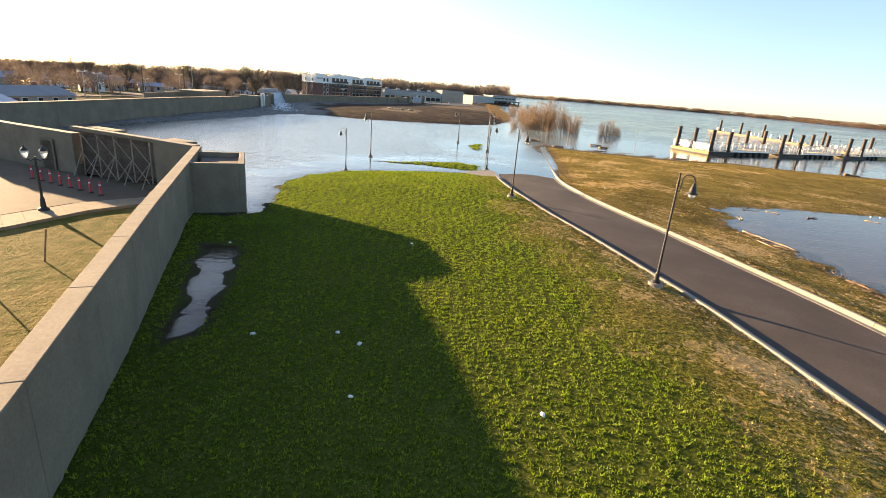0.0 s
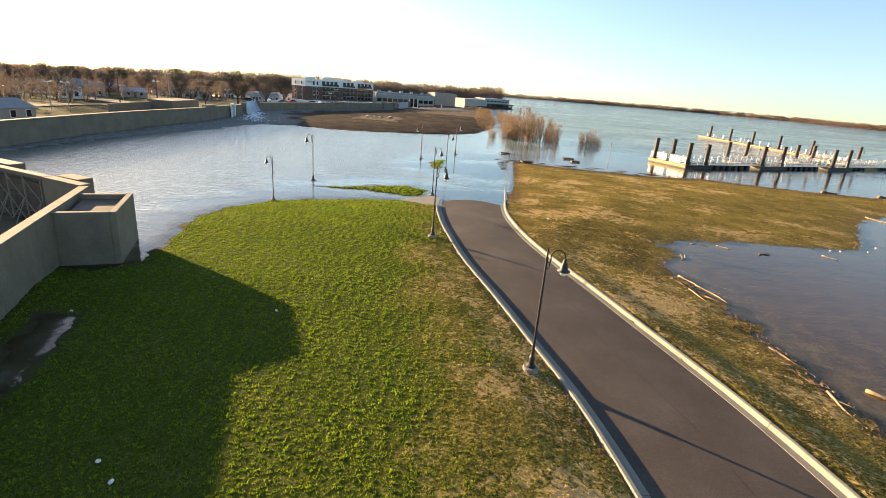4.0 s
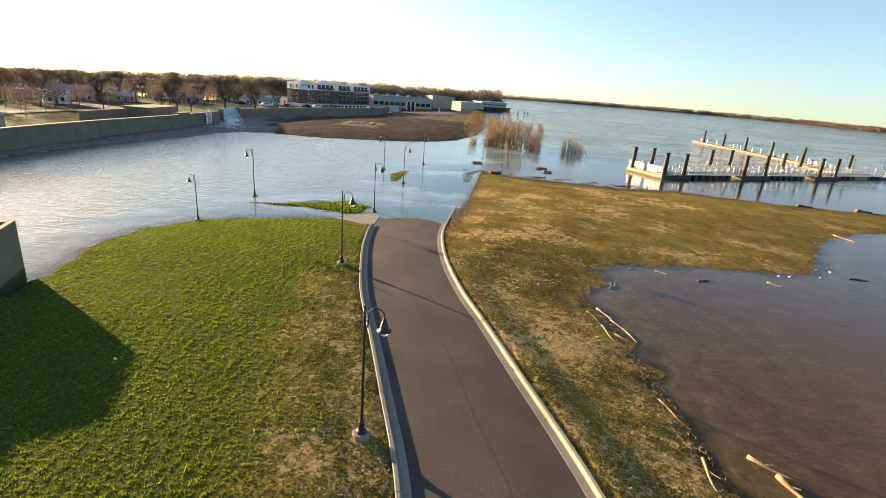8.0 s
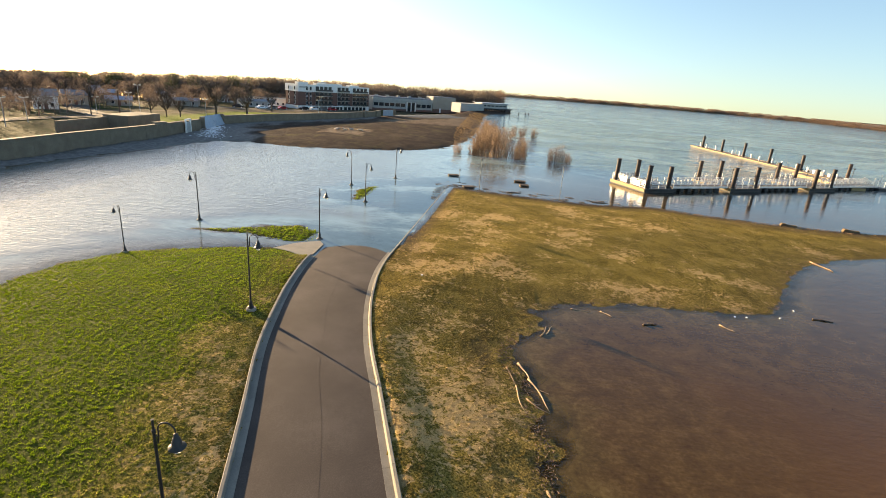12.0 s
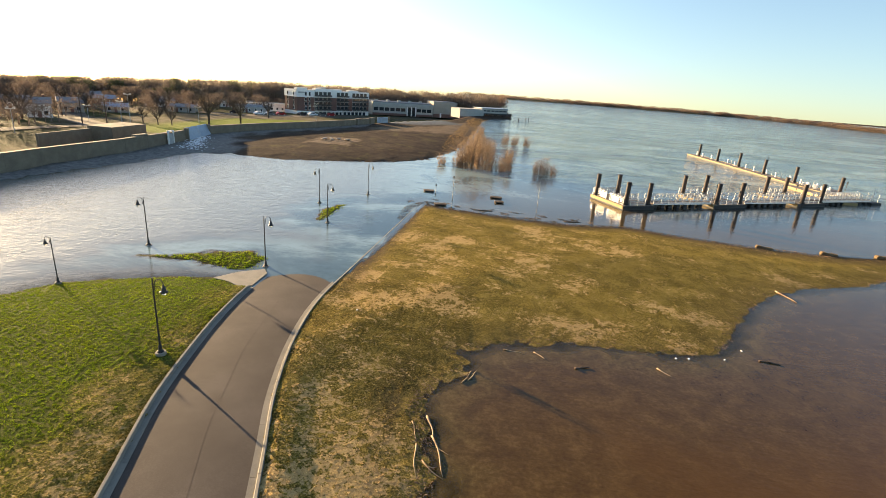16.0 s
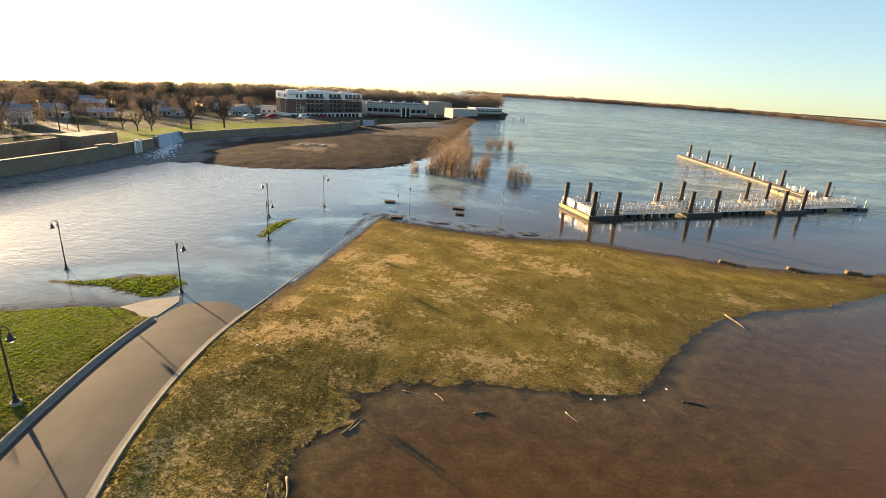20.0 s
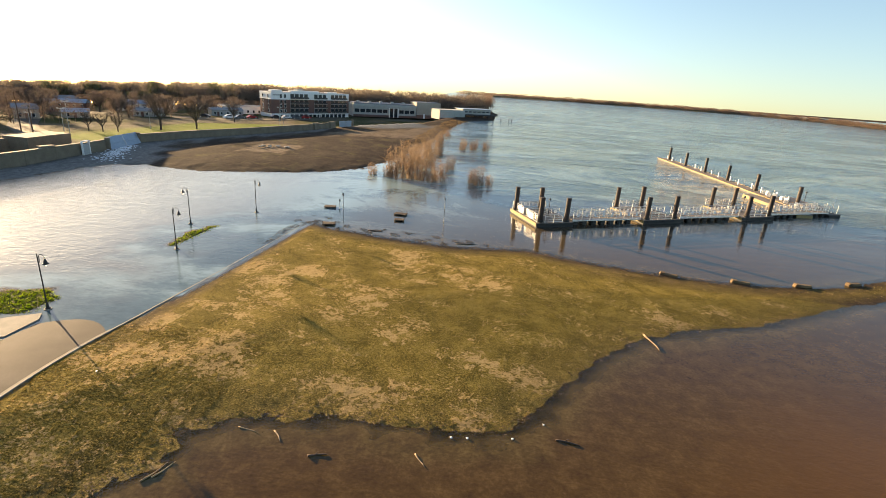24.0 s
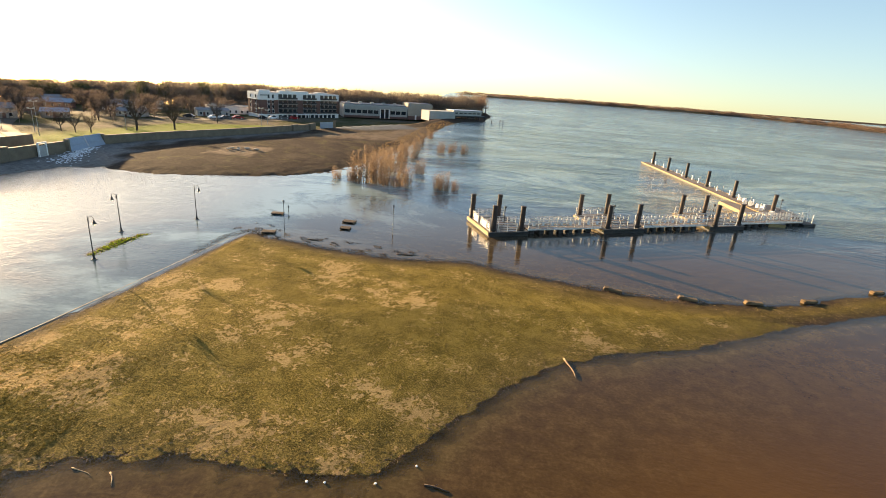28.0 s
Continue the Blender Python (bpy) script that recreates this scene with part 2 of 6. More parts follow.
ROAD_Z = np.minimum(natural(np.stack([road_x(ROAD_Y, LEFT) - 0.5, ROAD_Y], 1)), natural(np.stack([road_x(ROAD_Y, RIGHT) + 0.5, ROAD_Y], 1)))
ROAD_Z = np.convolve(np.pad(np.where(ROAD_Y > 34, -0.02 - 0.02 * np.minimum(ROAD_Y - 34, 9), np.minimum(ROAD_Z, 0.05 + 0.028 * np.maximum(0, 36 - ROAD_Y))), 4, "edge"), np.ones(9) / 9, "valid")


def heights(pts):
    """Ground heights, levelled under the lane."""
    pts = np.array(pts, float)
    z = natural(pts)
    near = (pts[:, 1] > -59) & (pts[:, 1] < 69) & (pts[:, 0] > -14) & (pts[:, 0] < 16)
    if near.any():
        p = pts[near]
        xl, xr = road_x(p[:, 1], LEFT), road_x(p[:, 1], RIGHT)
        out = np.maximum(xl - p[:, 0], p[:, 0] - xr)
        lane = np.interp(p[:, 1], ROAD_Y, ROAD_Z)
        k = np.clip((out - 0.42) / 2.2, 0, 1)
        k = k * k * (3 - 2 * k)
        drowned = (p[:, 1] > 34.6) & (p[:, 0] < xl)
        top = lane + np.where(out > 0.40, np.where(drowned, -0.10, 0.16), -0.12)
        z[near] = np.where(p[:, 1] > 64.5, z[near], top * (1 - k) + np.where(out > 0.4, z[near], 0) * k)
    return z


def height(x, y):
    return float(heights([(x, y)])[0])


# ---------------- building helpers ----------------
def mesh_ob(name, bm, material, parent=None, label="", smooth=False):
    me = bpy.data.meshes.new(name)
    bm.normal_update()
    bm.to_mesh(me)
    bm.free()
    if smooth:
        for p in me.polygons:
            p.use_smooth = True
    me.materials.append(material)
    ob = new(name, me)
    if parent:
        ob.parent = parent
    if label:
        ob["label"] = label
    return ob


def part(name, bm, material, parent, label="", smooth=False):
    return mesh_ob(name, bm, material, parent, label, smooth)


def thing(name, at, rz=0.0, label="", category="", group="", kind=""):
    ob = new(name)
    ob.empty_display_size = 0.2
    ob.matrix_world = pose(*at, 0, 0, rz)
    return tagged(ob, label, category, group, kind)


def box(size, at=(0, 0, 0), bevel=0.0, rz=0.0, bm=None):
    """A box on a base centre, with softened edges."""
    own = bm is None
    bm = bm or bmesh.new()
    m = Matrix.Translation((at[0], at[1], at[2] + size[2] / 2)) @ Matrix.Rotation(rz, 4, "Z") @ Matrix.Diagonal((*size, 1))
    vs = bmesh.ops.create_cube(bm, size=1, matrix=m)["verts"]
    if bevel:
        es = {e for v in vs for e in v.link_edges}
        bmesh.ops.bevel(bm, geom=list(es), offset=bevel, segments=1, affect="EDGES")
    return bm


def rod(a, b, r0, r1=None, sides=10, bm=None):
    bm = bm or bmesh.new()
    a, b = Vector(a), Vector(b)
    d = b - a
    m = Matrix.Translation((a + b) / 2) @ d.to_track_quat("Z", "Y").to_matrix().to_4x4()
    bmesh.ops.create_cone(bm, cap_ends=True, segments=sides, radius1=r0, radius2=r0 if r1 is None else r1, depth=d.length, matrix=m)
    return bm


def lathe(profile, sides=16, bm=None, at=(0, 0, 0)):
    """A turned shape from (radius, height) rings."""
    bm = bm or bmesh.new()
    rings = [[bm.verts.new((at[0] + r * math.cos(6.28319 * k / sides), at[1] + r * math.sin(6.28319 * k / sides), at[2] + z)) for k in range(sides)] for r, z in profile]
    for lo, hi in zip(rings, rings[1:]):
        for k in range(sides):
            bm.faces.new((lo[k], lo[(k + 1) % sides], hi[(k + 1) % sides], hi[k]))
    bm.faces.new(rings[0][::-1])
    bm.faces.new(rings[-1])
    return bm


def tube(points, r, sides=8, bm=None):
    bm = bm or bmesh.new()
    pts = [Vector(p) for p in points]
    rings = []
    for k, p in enumerate(pts):
        d = (pts[min(k + 1, len(pts) - 1)] - pts[max(k - 1, 0)]).normalized()
        side = d.cross(Vector((0, 0, 1)))
        side = side.normalized() if side.length > 1e-3 else Vector((0, 1, 0))
        up = side.cross(d)
        rad = r[k] if isinstance(r, (list, tuple)) else r
        rings.append([bm.verts.new(p + rad * (math.cos(6.28319 * j / sides) * side + math.sin(6.28319 * j / sides) * up)) for j in range(sides)])
    for lo, hi in zip(rings, rings[1:]):
        for j in range(sides):
            bm.faces.new((lo[j], lo[(j + 1) % sides], hi[(j + 1) % sides], hi[j]))
    bm.faces.new(rings[0][::-1])
    bm.faces.new(rings[-1])
    return bm


def sheet(name, xs, ys, zf, material):
    """A grid of quads over xs, ys."""
    gx, gy = np.meshgrid(xs, ys)
    pts = np.stack([gx.ravel(), gy.ravel()], 1)
    z = zf(pts)
    nx, ny = len(xs), len(ys)
    i = (np.arange(ny - 1)[:, None] * nx + np.arange(nx - 1)[None]).ravel()
    faces = np.stack([i, i + 1, i + 1 + nx, i + nx], 1)
    me = bpy.data.meshes.new(name)
    me.vertices.add(len(pts))
    me.vertices.foreach_set("co", np.c_[pts, z].astype(np.float32).ravel())
    me.loops.add(faces.size)
    me.loops.foreach_set("vertex_index", faces.astype(np.int32).ravel())
    me.polygons.add(len(faces))
    me.polygons.foreach_set("loop_start", np.arange(0, faces.size, 4, dtype=np.int32))
    me.polygons.foreach_set("use_smooth", np.ones(len(faces), bool))
    me.update()
    me.validate()
    me.materials.append(material)
    return new(name, me), pts, z


def steps(*parts):
    """Grid lines from runs of (start, end, step)."""
    out = []
    for a, b, s in parts:
        out += list(np.linspace(a, b, max(1, int(round((b - a) / s))) , endpoint=False))
    return np.array(out + [parts[-1][1]])

# ---------------- ground and water ----------------
WORN = [(16.8, 32.9, 1.9), (23.4, 37.6, 1.7), (26.1, 36.3, 1.3), (14.2, 45.0, 2.1), (6.1, 47.0, 1.5), (7.1, 36.0, 1.8), (3.9, 34.9, 1.5), (1.8, 34.5, 1.2), (7.2, 43.9, 1.4), (16.7, 53.2, 2.2), (21.0, 51.5, 1.9),
        (24.6, 50.4, 1.7), (8.0, 49.5, 1.5), (2.9, 49.5, 1.4), (16.1, 56.2, 1.7), (38.2, 46.4, 1.5), (17.4, 39.4, 1.3), (23.1, 31.6, 0.9), (2.5, 23.8, 0.9), (4.4, 20.1, 1.2), (5.4, 17.6, 1.4), (2.7, 16.8, 1.2), (15.4, 43.8, 1.4), (1.8, 39.0, 1.2)]


def dry_patch(pts):
    """Worn, straw-coloured patches in the grass, 0 to 1."""
    out = np.zeros(len(pts))
    for x, y, r in WORN:
        out = np.maximum(out, np.exp(-((pts[:, 0] - x) ** 2 + (pts[:, 1] - y) ** 2) / (1.1 * r * r)))
    out = out * (0.85 + wobble(pts, 0.5, 1.3, 42))
    verge = np.clip(1 - np.abs(pts[:, 0] - road_x(pts[:, 1], RIGHT) - 1.6) / 2.6, 0, 1) * np.clip((30 - pts[:, 1]) / 8, 0, 1)
    kerbside = np.clip(1 - np.abs(road_x(pts[:, 1], LEFT) - 1.4 - pts[:, 0]) / 2.2, 0, 1) * np.clip((25 - pts[:, 1]) / 8, 0, 1)
    return np.clip(out + 0.30 * wobble(pts, 1.0, 5.0, 41) + 0.10 + 0.12 * np.clip((16 - pts[:, 0]) / 8, 0, 1) + 0.18 * wobble(pts, 1.0, 1.5, 43) + 0.30 * verge + 0.45 * kerbside, 0, 1)


def cover_of(pts, z):
    """What grows where: shares of green lawn, dry lawn, mud, town lawn."""
    sp = signed(PARK, pts)
    mid = (road_x(pts[:, 1], LEFT) + road_x(pts[:, 1], RIGHT)) / 2
    n = wobble(pts, 0.35, 7, 11) + wobble(pts, 0.25, 2.2, 12)
    off = mid - pts[:, 0]
    green = (sp > -0.4) * np.clip((off - np.interp(pts[:, 1], [0, 18, 25], [4.2, 3.4, 1.0]) + 1.8 * n) / 4.2, 0.0, 1)
    green = np.maximum(green, np.clip(np.maximum(np.maximum(signed(ISLE_A, pts), signed(ISLE_B, pts)) + 0.3, 0) * 3, 0, 1))
    town = signed(DRY, pts) > 0
    mud = np.clip(1 - z / np.where(green > 0.5, 0.03, np.where(pts[:, 1] > 56, 0.13, 0.20)), 0, 1) * ~town * np.where((pts[:, 0] > 6) & (pts[:, 1] < 54), 0.4, 1)
    mud = np.maximum(mud, (signed(MUD, pts) > 0) & ~town)
    lawn = np.clip(np.minimum(signed([(-77, 112), (-50, 108), (-34, 133), (-25, 154), (-44, 190), (-74, 172)], pts), 3) / 3, 0, 1)
    yard = np.clip(signed([(-28.3, 22.4), (-33, 10.5), (-40, 3), (-22, -12), (-16.5, -3), (-26.2, 22)], pts), 0, 1)
    return np.stack([green, dry_patch(pts), mud, np.maximum(lawn * town, 0)], 1), yard


GROUND = mat("ground", 0.95)
b = GROUND.node_tree.nodes["Principled BSDF"]
b.inputs["Specular IOR Level"].default_value = 0.04


def ramp(m, fac, stops):
    r = node(m, "ShaderNodeValToRGB")
    while len(r.color_ramp.elements) < len(stops):
        r.color_ramp.elements.new(0.5)
    for e, (p, c) in zip(r.color_ramp.elements, stops):
        e.position, e.color = p, (*c, 1)
    link(m, fac, r.inputs[0])
    return r.outputs[0]


def noise_tex(m, vec, scale, detail=5.0, rough=0.6, dist=0.0):
    n = node(m, "ShaderNodeTexNoise", Scale=scale, Detail=detail, Roughness=rough, Distortion=dist)
    link(m, vec, n.inputs["Vector"])
    return n.outputs["Fac"]


def mixed(m, fac, a, c):
    x = node(m, "ShaderNodeMix")
    x.data_type = "RGBA"
    link(m, fac, x.inputs["Factor"])
    link(m, a, x.inputs["A"])
    link(m, c, x.inputs["B"])
    return x.outputs["Result"]


def calc(m, op, a, c=0.5, clamp=False):
    x = node(m, "ShaderNodeMath")
    x.operation, x.use_clamp = op, clamp
    for k, v in enumerate((a, c)):
        if isinstance(v, (int, float)):
            x.inputs[k].default_value = v
        else:
            link(m, v, x.inputs[k])
    return x.outputs[0]


def turf_colour(m, green, dry, co, under_blades=False):
    """Green lawn, olive turf and squiggles of bleached straw, by the shares of green and of dry grass."""
    squig = calc(m, "ADD", calc(m, "MULTIPLY", noise_tex(m, co, 4.6, 4, 0.62, 1.3), 0.45), calc(m, "MULTIPLY", noise_tex(m, co, 2.0, 4, 0.6, 1.6), 0.55))
    fine = noise_tex(m, co, 13.0, 4, 0.6, 0.4)
    wide = noise_tex(m, co, 0.55, 4, 0.6)
    olive = ramp(m, calc(m, "ADD", calc(m, "MULTIPLY", fine, 0.75), calc(m, "MULTIPLY", wide, 0.25)), [(0.41, (0.070, 0.056, 0.012)), (0.50, (0.180, 0.132, 0.027)), (0.60, (0.315, 0.228, 0.064))])
    straw = ramp(m, fine, [(0.3, (0.38, 0.258, 0.110)), (0.5, (0.52, 0.362, 0.160)), (0.7, (0.63, 0.455, 0.222))])
    # ground between the blades: much darker green, duller straw
    if under_blades:
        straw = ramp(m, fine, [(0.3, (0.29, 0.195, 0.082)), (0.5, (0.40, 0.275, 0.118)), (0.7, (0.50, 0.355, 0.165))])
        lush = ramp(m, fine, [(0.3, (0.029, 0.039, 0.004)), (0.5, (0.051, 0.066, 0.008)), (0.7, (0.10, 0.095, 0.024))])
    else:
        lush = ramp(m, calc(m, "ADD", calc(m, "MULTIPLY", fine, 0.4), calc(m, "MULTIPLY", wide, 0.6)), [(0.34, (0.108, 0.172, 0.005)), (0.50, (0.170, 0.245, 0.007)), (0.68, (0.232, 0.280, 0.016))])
    bleach = calc(m, "MULTIPLY", calc(m, "SUBTRACT", calc(m, "ADD", squig, calc(m, "MULTIPLY", dry, 0.185)), 0.605), 22.0, True)
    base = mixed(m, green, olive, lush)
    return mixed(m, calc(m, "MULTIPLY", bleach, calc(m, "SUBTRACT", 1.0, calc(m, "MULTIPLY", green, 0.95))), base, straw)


co = node(GROUND, "ShaderNodeTexCoord").outputs["Object"]
at = node(GROUND, "ShaderNodeAttribute")
at.attribute_name = "cover"
sep = node(GROUND, "ShaderNodeSeparateColor")
link(GROUND, at.outputs["Color"], sep.inputs[0])
at2 = node(GROUND, "ShaderNodeAttribute")
at2.attribute_name = "yard"
fine = noise_tex(GROUND, co, 9.0, 6)
mid = noise_tex(GROUND, co, 1.6, 5, 0.65)
big = noise_tex(GROUND, co, 0.22, 5, 0.6, 0.4)
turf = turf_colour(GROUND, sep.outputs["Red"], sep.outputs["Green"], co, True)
mudc = ramp(GROUND, calc(GROUND, "ADD", calc(GROUND, "MULTIPLY", big, 0.45), calc(GROUND, "ADD", calc(GROUND, "MULTIPLY", mid, 0.35), calc(GROUND, "MULTIPLY", fine, 0.20))), [(0.36, (0.026, 0.018, 0.014)), (0.5, (0.052, 0.036, 0.027)), (0.64, (0.105, 0.076, 0.050))])
townc = ramp(GROUND, calc(GROUND, "ADD", calc(GROUND, "MULTIPLY", noise_tex(GROUND, co, 0.035, 6, 0.6, 0.6), 0.75), calc(GROUND, "MULTIPLY", mid, 0.25)), [(0.40, (0.036, 0.046, 0.012)), (0.48, (0.075, 0.066, 0.030)), (0.56, (0.13, 0.108, 0.076)), (0.66, (0.105, 0.094, 0.084))])
lawnc = ramp(GROUND, mid, [(0.3, (0.080, 0.130, 0.007)), (0.6, (0.140, 0.180, 0.016))])
yardc = ramp(GROUND, calc(GROUND, "ADD", calc(GROUND, "MULTIPLY", mid, 0.6), calc(GROUND, "MULTIPLY", big, 0.4)), [(0.38, (0.070, 0.085, 0.014)), (0.5, (0.135, 0.112, 0.030)), (0.64, (0.215, 0.16, 0.06))])
col = mixed(GROUND, at.outputs["Alpha"], townc, lawnc)
col = mixed(GROUND, at2.outputs["Fac"], col, yardc)
at3 = node(GROUND, "ShaderNodeAttribute")
at3.attribute_name = "park"
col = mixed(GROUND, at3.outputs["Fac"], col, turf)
weeds = noise_tex(GROUND, co, 0.16, 6, 0.7, 0.8)
mudc = mixed(GROUND, calc(GROUND, "MULTIPLY", calc(GROUND, "SUBTRACT", weeds, 0.55), 9.0, True), mudc, ramp(GROUND, mid, [(0.35, (0.060, 0.052, 0.022)), (0.65, (0.125, 0.098, 0.045))]))
col = mixed(GROUND, sep.outputs["Blue"], col, mudc)
at4 = node(GROUND, "ShaderNodeAttribute")
at4.attribute_name = "gravel"
col = mixed(GROUND, at4.outputs["Fac"], col, ramp(GROUND, mid, [(0.35, (0.15, 0.135, 0.12)), (0.65, (0.26, 0.24, 0.22))]))
at5, at6 = node(GROUND, "ShaderNodeAttribute"), node(GROUND, "ShaderNodeAttribute")
at5.attribute_name, at6.attribute_name = "sand", "lot"
col = mixed(GROUND, calc(GROUND, "MULTIPLY", at5.outputs["Fac"], calc(GROUND, "MULTIPLY", big, 1.6), True), col, ramp(GROUND, mid, [(0.35, (0.15, 0.105, 0.068)), (0.65, (0.27, 0.20, 0.135))]))
col = mixed(GROUND, at6.outputs["Fac"], col, ramp(GROUND, mid, [(0.35, (0.085, 0.095, 0.105)), (0.65, (0.15, 0.165, 0.18))]))
link(GROUND, col, b.inputs["Base Color"])
bp = node(GROUND, "ShaderNodeBump", Strength=0.7, Distance=0.12)
link(GROUND, calc(GROUND, "ADD", calc(GROUND, "MULTIPLY", fine, 0.6), mid), bp.inputs["Height"])
link(GROUND, bp.outputs[0], b.inputs["Normal"])

gx = steps((-800, -200, 60), (-200, -60, 5), (-60, -30, 1.0), (-30, 40, 0.4), (40, 80, 0.8), (80, 200, 8), (200, 900, 40))
gy = steps((-60, -8, 4), (-8, 66, 0.4), (66, 130, 1.2), (130, 260, 4), (260, 1000, 40))
ground, gpts, gz = sheet("ground", gx, gy, heights, GROUND)
tagged(ground, "mown park lawn, mud flat and town ground round the flooded river bank", "ground", kind="structure")
cov, yard = cover_of(gpts, gz)
layer = ground.data.attributes.new("cover", "FLOAT_COLOR", "POINT")
layer.data.foreach_set("color", cov.astype(np.float32).ravel())
wallside = np.clip((signed(DRY, gpts) + np.interp(gpts[:, 1], [40, 95, 110, 170], [9, 13, 6, 5]) + wobble(gpts, 1.5, 9, 61)) / 3, 0, 1) * (gpts[:, 0] < -22) * (gpts[:, 1] > 36)
track = np.clip(signed([(2.0, 104), (4, 130), (5.5, 152), (-3, 150), (-19, 142), (-20, 149), (-4, 168), (6, 204), (11, 192), (9.5, 140), (6.5, 110)], gpts) / 2.0 + 0.5 + wobble(gpts, 0.4, 5, 81), 0, 1)
track = np.maximum(track, np.clip(signed([(-25.8, 107), (-25.4, 117.4), (-17, 118.5), (-17.6, 106.4)], gpts) / 1.2 + 0.5 + wobble(gpts, 0.5, 3, 82), 0, 1) * 1.6)
lot = np.clip(signed([(-24, 187), (-25, 213), (-13.6, 211), (5, 190), (-8, 171), (-18, 167)], gpts) / 3.0 + 0.5, 0, 1)
for name, values in (("sand", track), ("lot", lot), ("yard", yard), ("gravel", wallside * (signed(DRY, gpts) < 0.5)), ("park", (np.maximum(signed(PARK, gpts), np.maximum(signed(ISLE_A, gpts), signed(ISLE_B, gpts))) > -2.0) & (signed(DRY, gpts) < 0.6))):
    layer = ground.data.attributes.new(name, "FLOAT", "POINT")
    layer.data.foreach_set("value", values.astype(np.float32))

# murky water: clear at the very edge, opaque where it is deep
WATER = mat("flood_water", 0.13)
wb = WATER.node_tree.nodes["Principled BSDF"]
co = node(WATER, "ShaderNodeTexCoord").outputs["Object"]
silt = noise_tex(WATER, co, 0.05, 5, 0.6, 0.5)
dep = node(WATER, "ShaderNodeAttribute")
dep.attribute_name = "depth"
wat = node(WATER, "ShaderNodeAttribute")
wat.attribute_name = "chop"
deep = ramp(WATER, silt, [(0.35, (0.074, 0.033, 0.005)), (0.65, (0.104, 0.049, 0.009))])
blot = calc(WATER, "ADD", calc(WATER, "MULTIPLY", noise_tex(WATER, co, 0.9, 5, 0.65, 0.5), 0.55), calc(WATER, "MULTIPLY", noise_tex(WATER, co, 5.0, 5, 0.7), 0.45))
bottom = ramp(WATER, blot, [(0.36, (0.036, 0.020, 0.006)), (0.5, (0.066, 0.039, 0.012)), (0.64, (0.110, 0.068, 0.023))])
drowned = ramp(WATER, blot, [(0.36, (0.050, 0.034, 0.009)), (0.5, (0.098, 0.068, 0.019)), (0.64, (0.165, 0.118, 0.044))])
bottom = mixed(WATER, calc(WATER, "MULTIPLY", dep.outputs["Fac"], 11.0, True), drowned, bottom)
murk = mixed(WATER, calc(WATER, "POWER", dep.outputs["Fac"], 0.8), bottom, deep)
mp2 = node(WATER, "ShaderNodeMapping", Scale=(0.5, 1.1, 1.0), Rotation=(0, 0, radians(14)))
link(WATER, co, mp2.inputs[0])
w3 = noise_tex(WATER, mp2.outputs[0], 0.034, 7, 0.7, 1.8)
bay = node(WATER, "ShaderNodeAttribute")
rip = node(WATER, "ShaderNodeAttribute")
rip.attribute_name = "ripple"
bay.attribute_name = "bay"
link(WATER, calc(WATER, "SUBTRACT", 1.42, calc(WATER, "MULTIPLY", bay.outputs["Fac"], 0.09)), wb.inputs["IOR"])
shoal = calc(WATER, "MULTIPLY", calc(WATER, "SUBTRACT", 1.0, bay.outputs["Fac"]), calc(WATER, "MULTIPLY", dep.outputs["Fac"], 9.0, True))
# pale blue streaks put reflected sky into the open river's base colour
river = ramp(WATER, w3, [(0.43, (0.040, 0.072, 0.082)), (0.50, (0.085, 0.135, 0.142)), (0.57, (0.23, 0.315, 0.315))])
# flooded field: pale grey base stands in for bright sky reflection
basin_sheen = ramp(WATER, silt, [(0.3, (0.125, 0.135, 0.122)), (0.7, (0.155, 0.165, 0.150))])
river = mixed(WATER, calc(WATER, "MULTIPLY", rip.outputs["Fac"], 1.6, True), river, basin_sheen)
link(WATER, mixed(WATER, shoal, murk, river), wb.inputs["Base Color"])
mp = node(WATER, "ShaderNodeMapping", Scale=(0.8, 1.9, 1.0), Rotation=(0, 0, radians(24)))
link(WATER, co, mp.inputs[0])
w1 = noise_tex(WATER, mp.outputs[0], 2.6, 2, 0.5, 0.3)
w2 = noise_tex(WATER, mp.outputs[0], 0.55, 3, 0.6, 0.4)
patchy = calc(WATER, "MULTIPLY", wat.outputs["Fac"], calc(WATER, "MULTIPLY", calc(WATER, "SUBTRACT", w3, 0.44, True), 9.0))
swell = calc(WATER, "ADD", calc(WATER, "MULTIPLY", w1, calc(WATER, "ADD", calc(WATER, "ADD", 0.008, calc(WATER, "MULTIPLY", rip.outputs["Fac"], 0.022)), calc(WATER, "MULTIPLY", patchy, 0.02))), calc(WATER, "MULTIPLY", w2, calc(WATER, "ADD", calc(WATER, "ADD", 0.012, calc(WATER, "MULTIPLY", rip.outputs["Fac"], 0.020)), calc(WATER, "MULTIPLY", patchy, 0.32))))
swell = calc(WATER, "ADD", swell, calc(WATER, "MULTIPLY", w3, calc(WATER, "MULTIPLY", wat.outputs["Fac"], 1.1)))
link(WATER, calc(WATER, "MINIMUM", calc(WATER, "ADD", 0.09, calc(WATER, "MULTIPLY", rip.outputs["Fac"], 0.04)), 0.2), wb.inputs["Roughness"])
bp = node(WATER, "ShaderNodeBump", Distance=1.0, Strength=1.0)
link(WATER, swell, bp.inputs["Height"])
link(WATER, bp.outputs[0], wb.inputs["Normal"])
clear = node(WATER, "ShaderNodeBsdfTransparent")
clear.inputs["Color"].default_value = (0.78, 0.66, 0.50, 1)
gloss = node(WATER, "ShaderNodeBsdfGlossy", Roughness=0.07)
link(WATER, bp.outputs[0], gloss.inputs["Normal"])
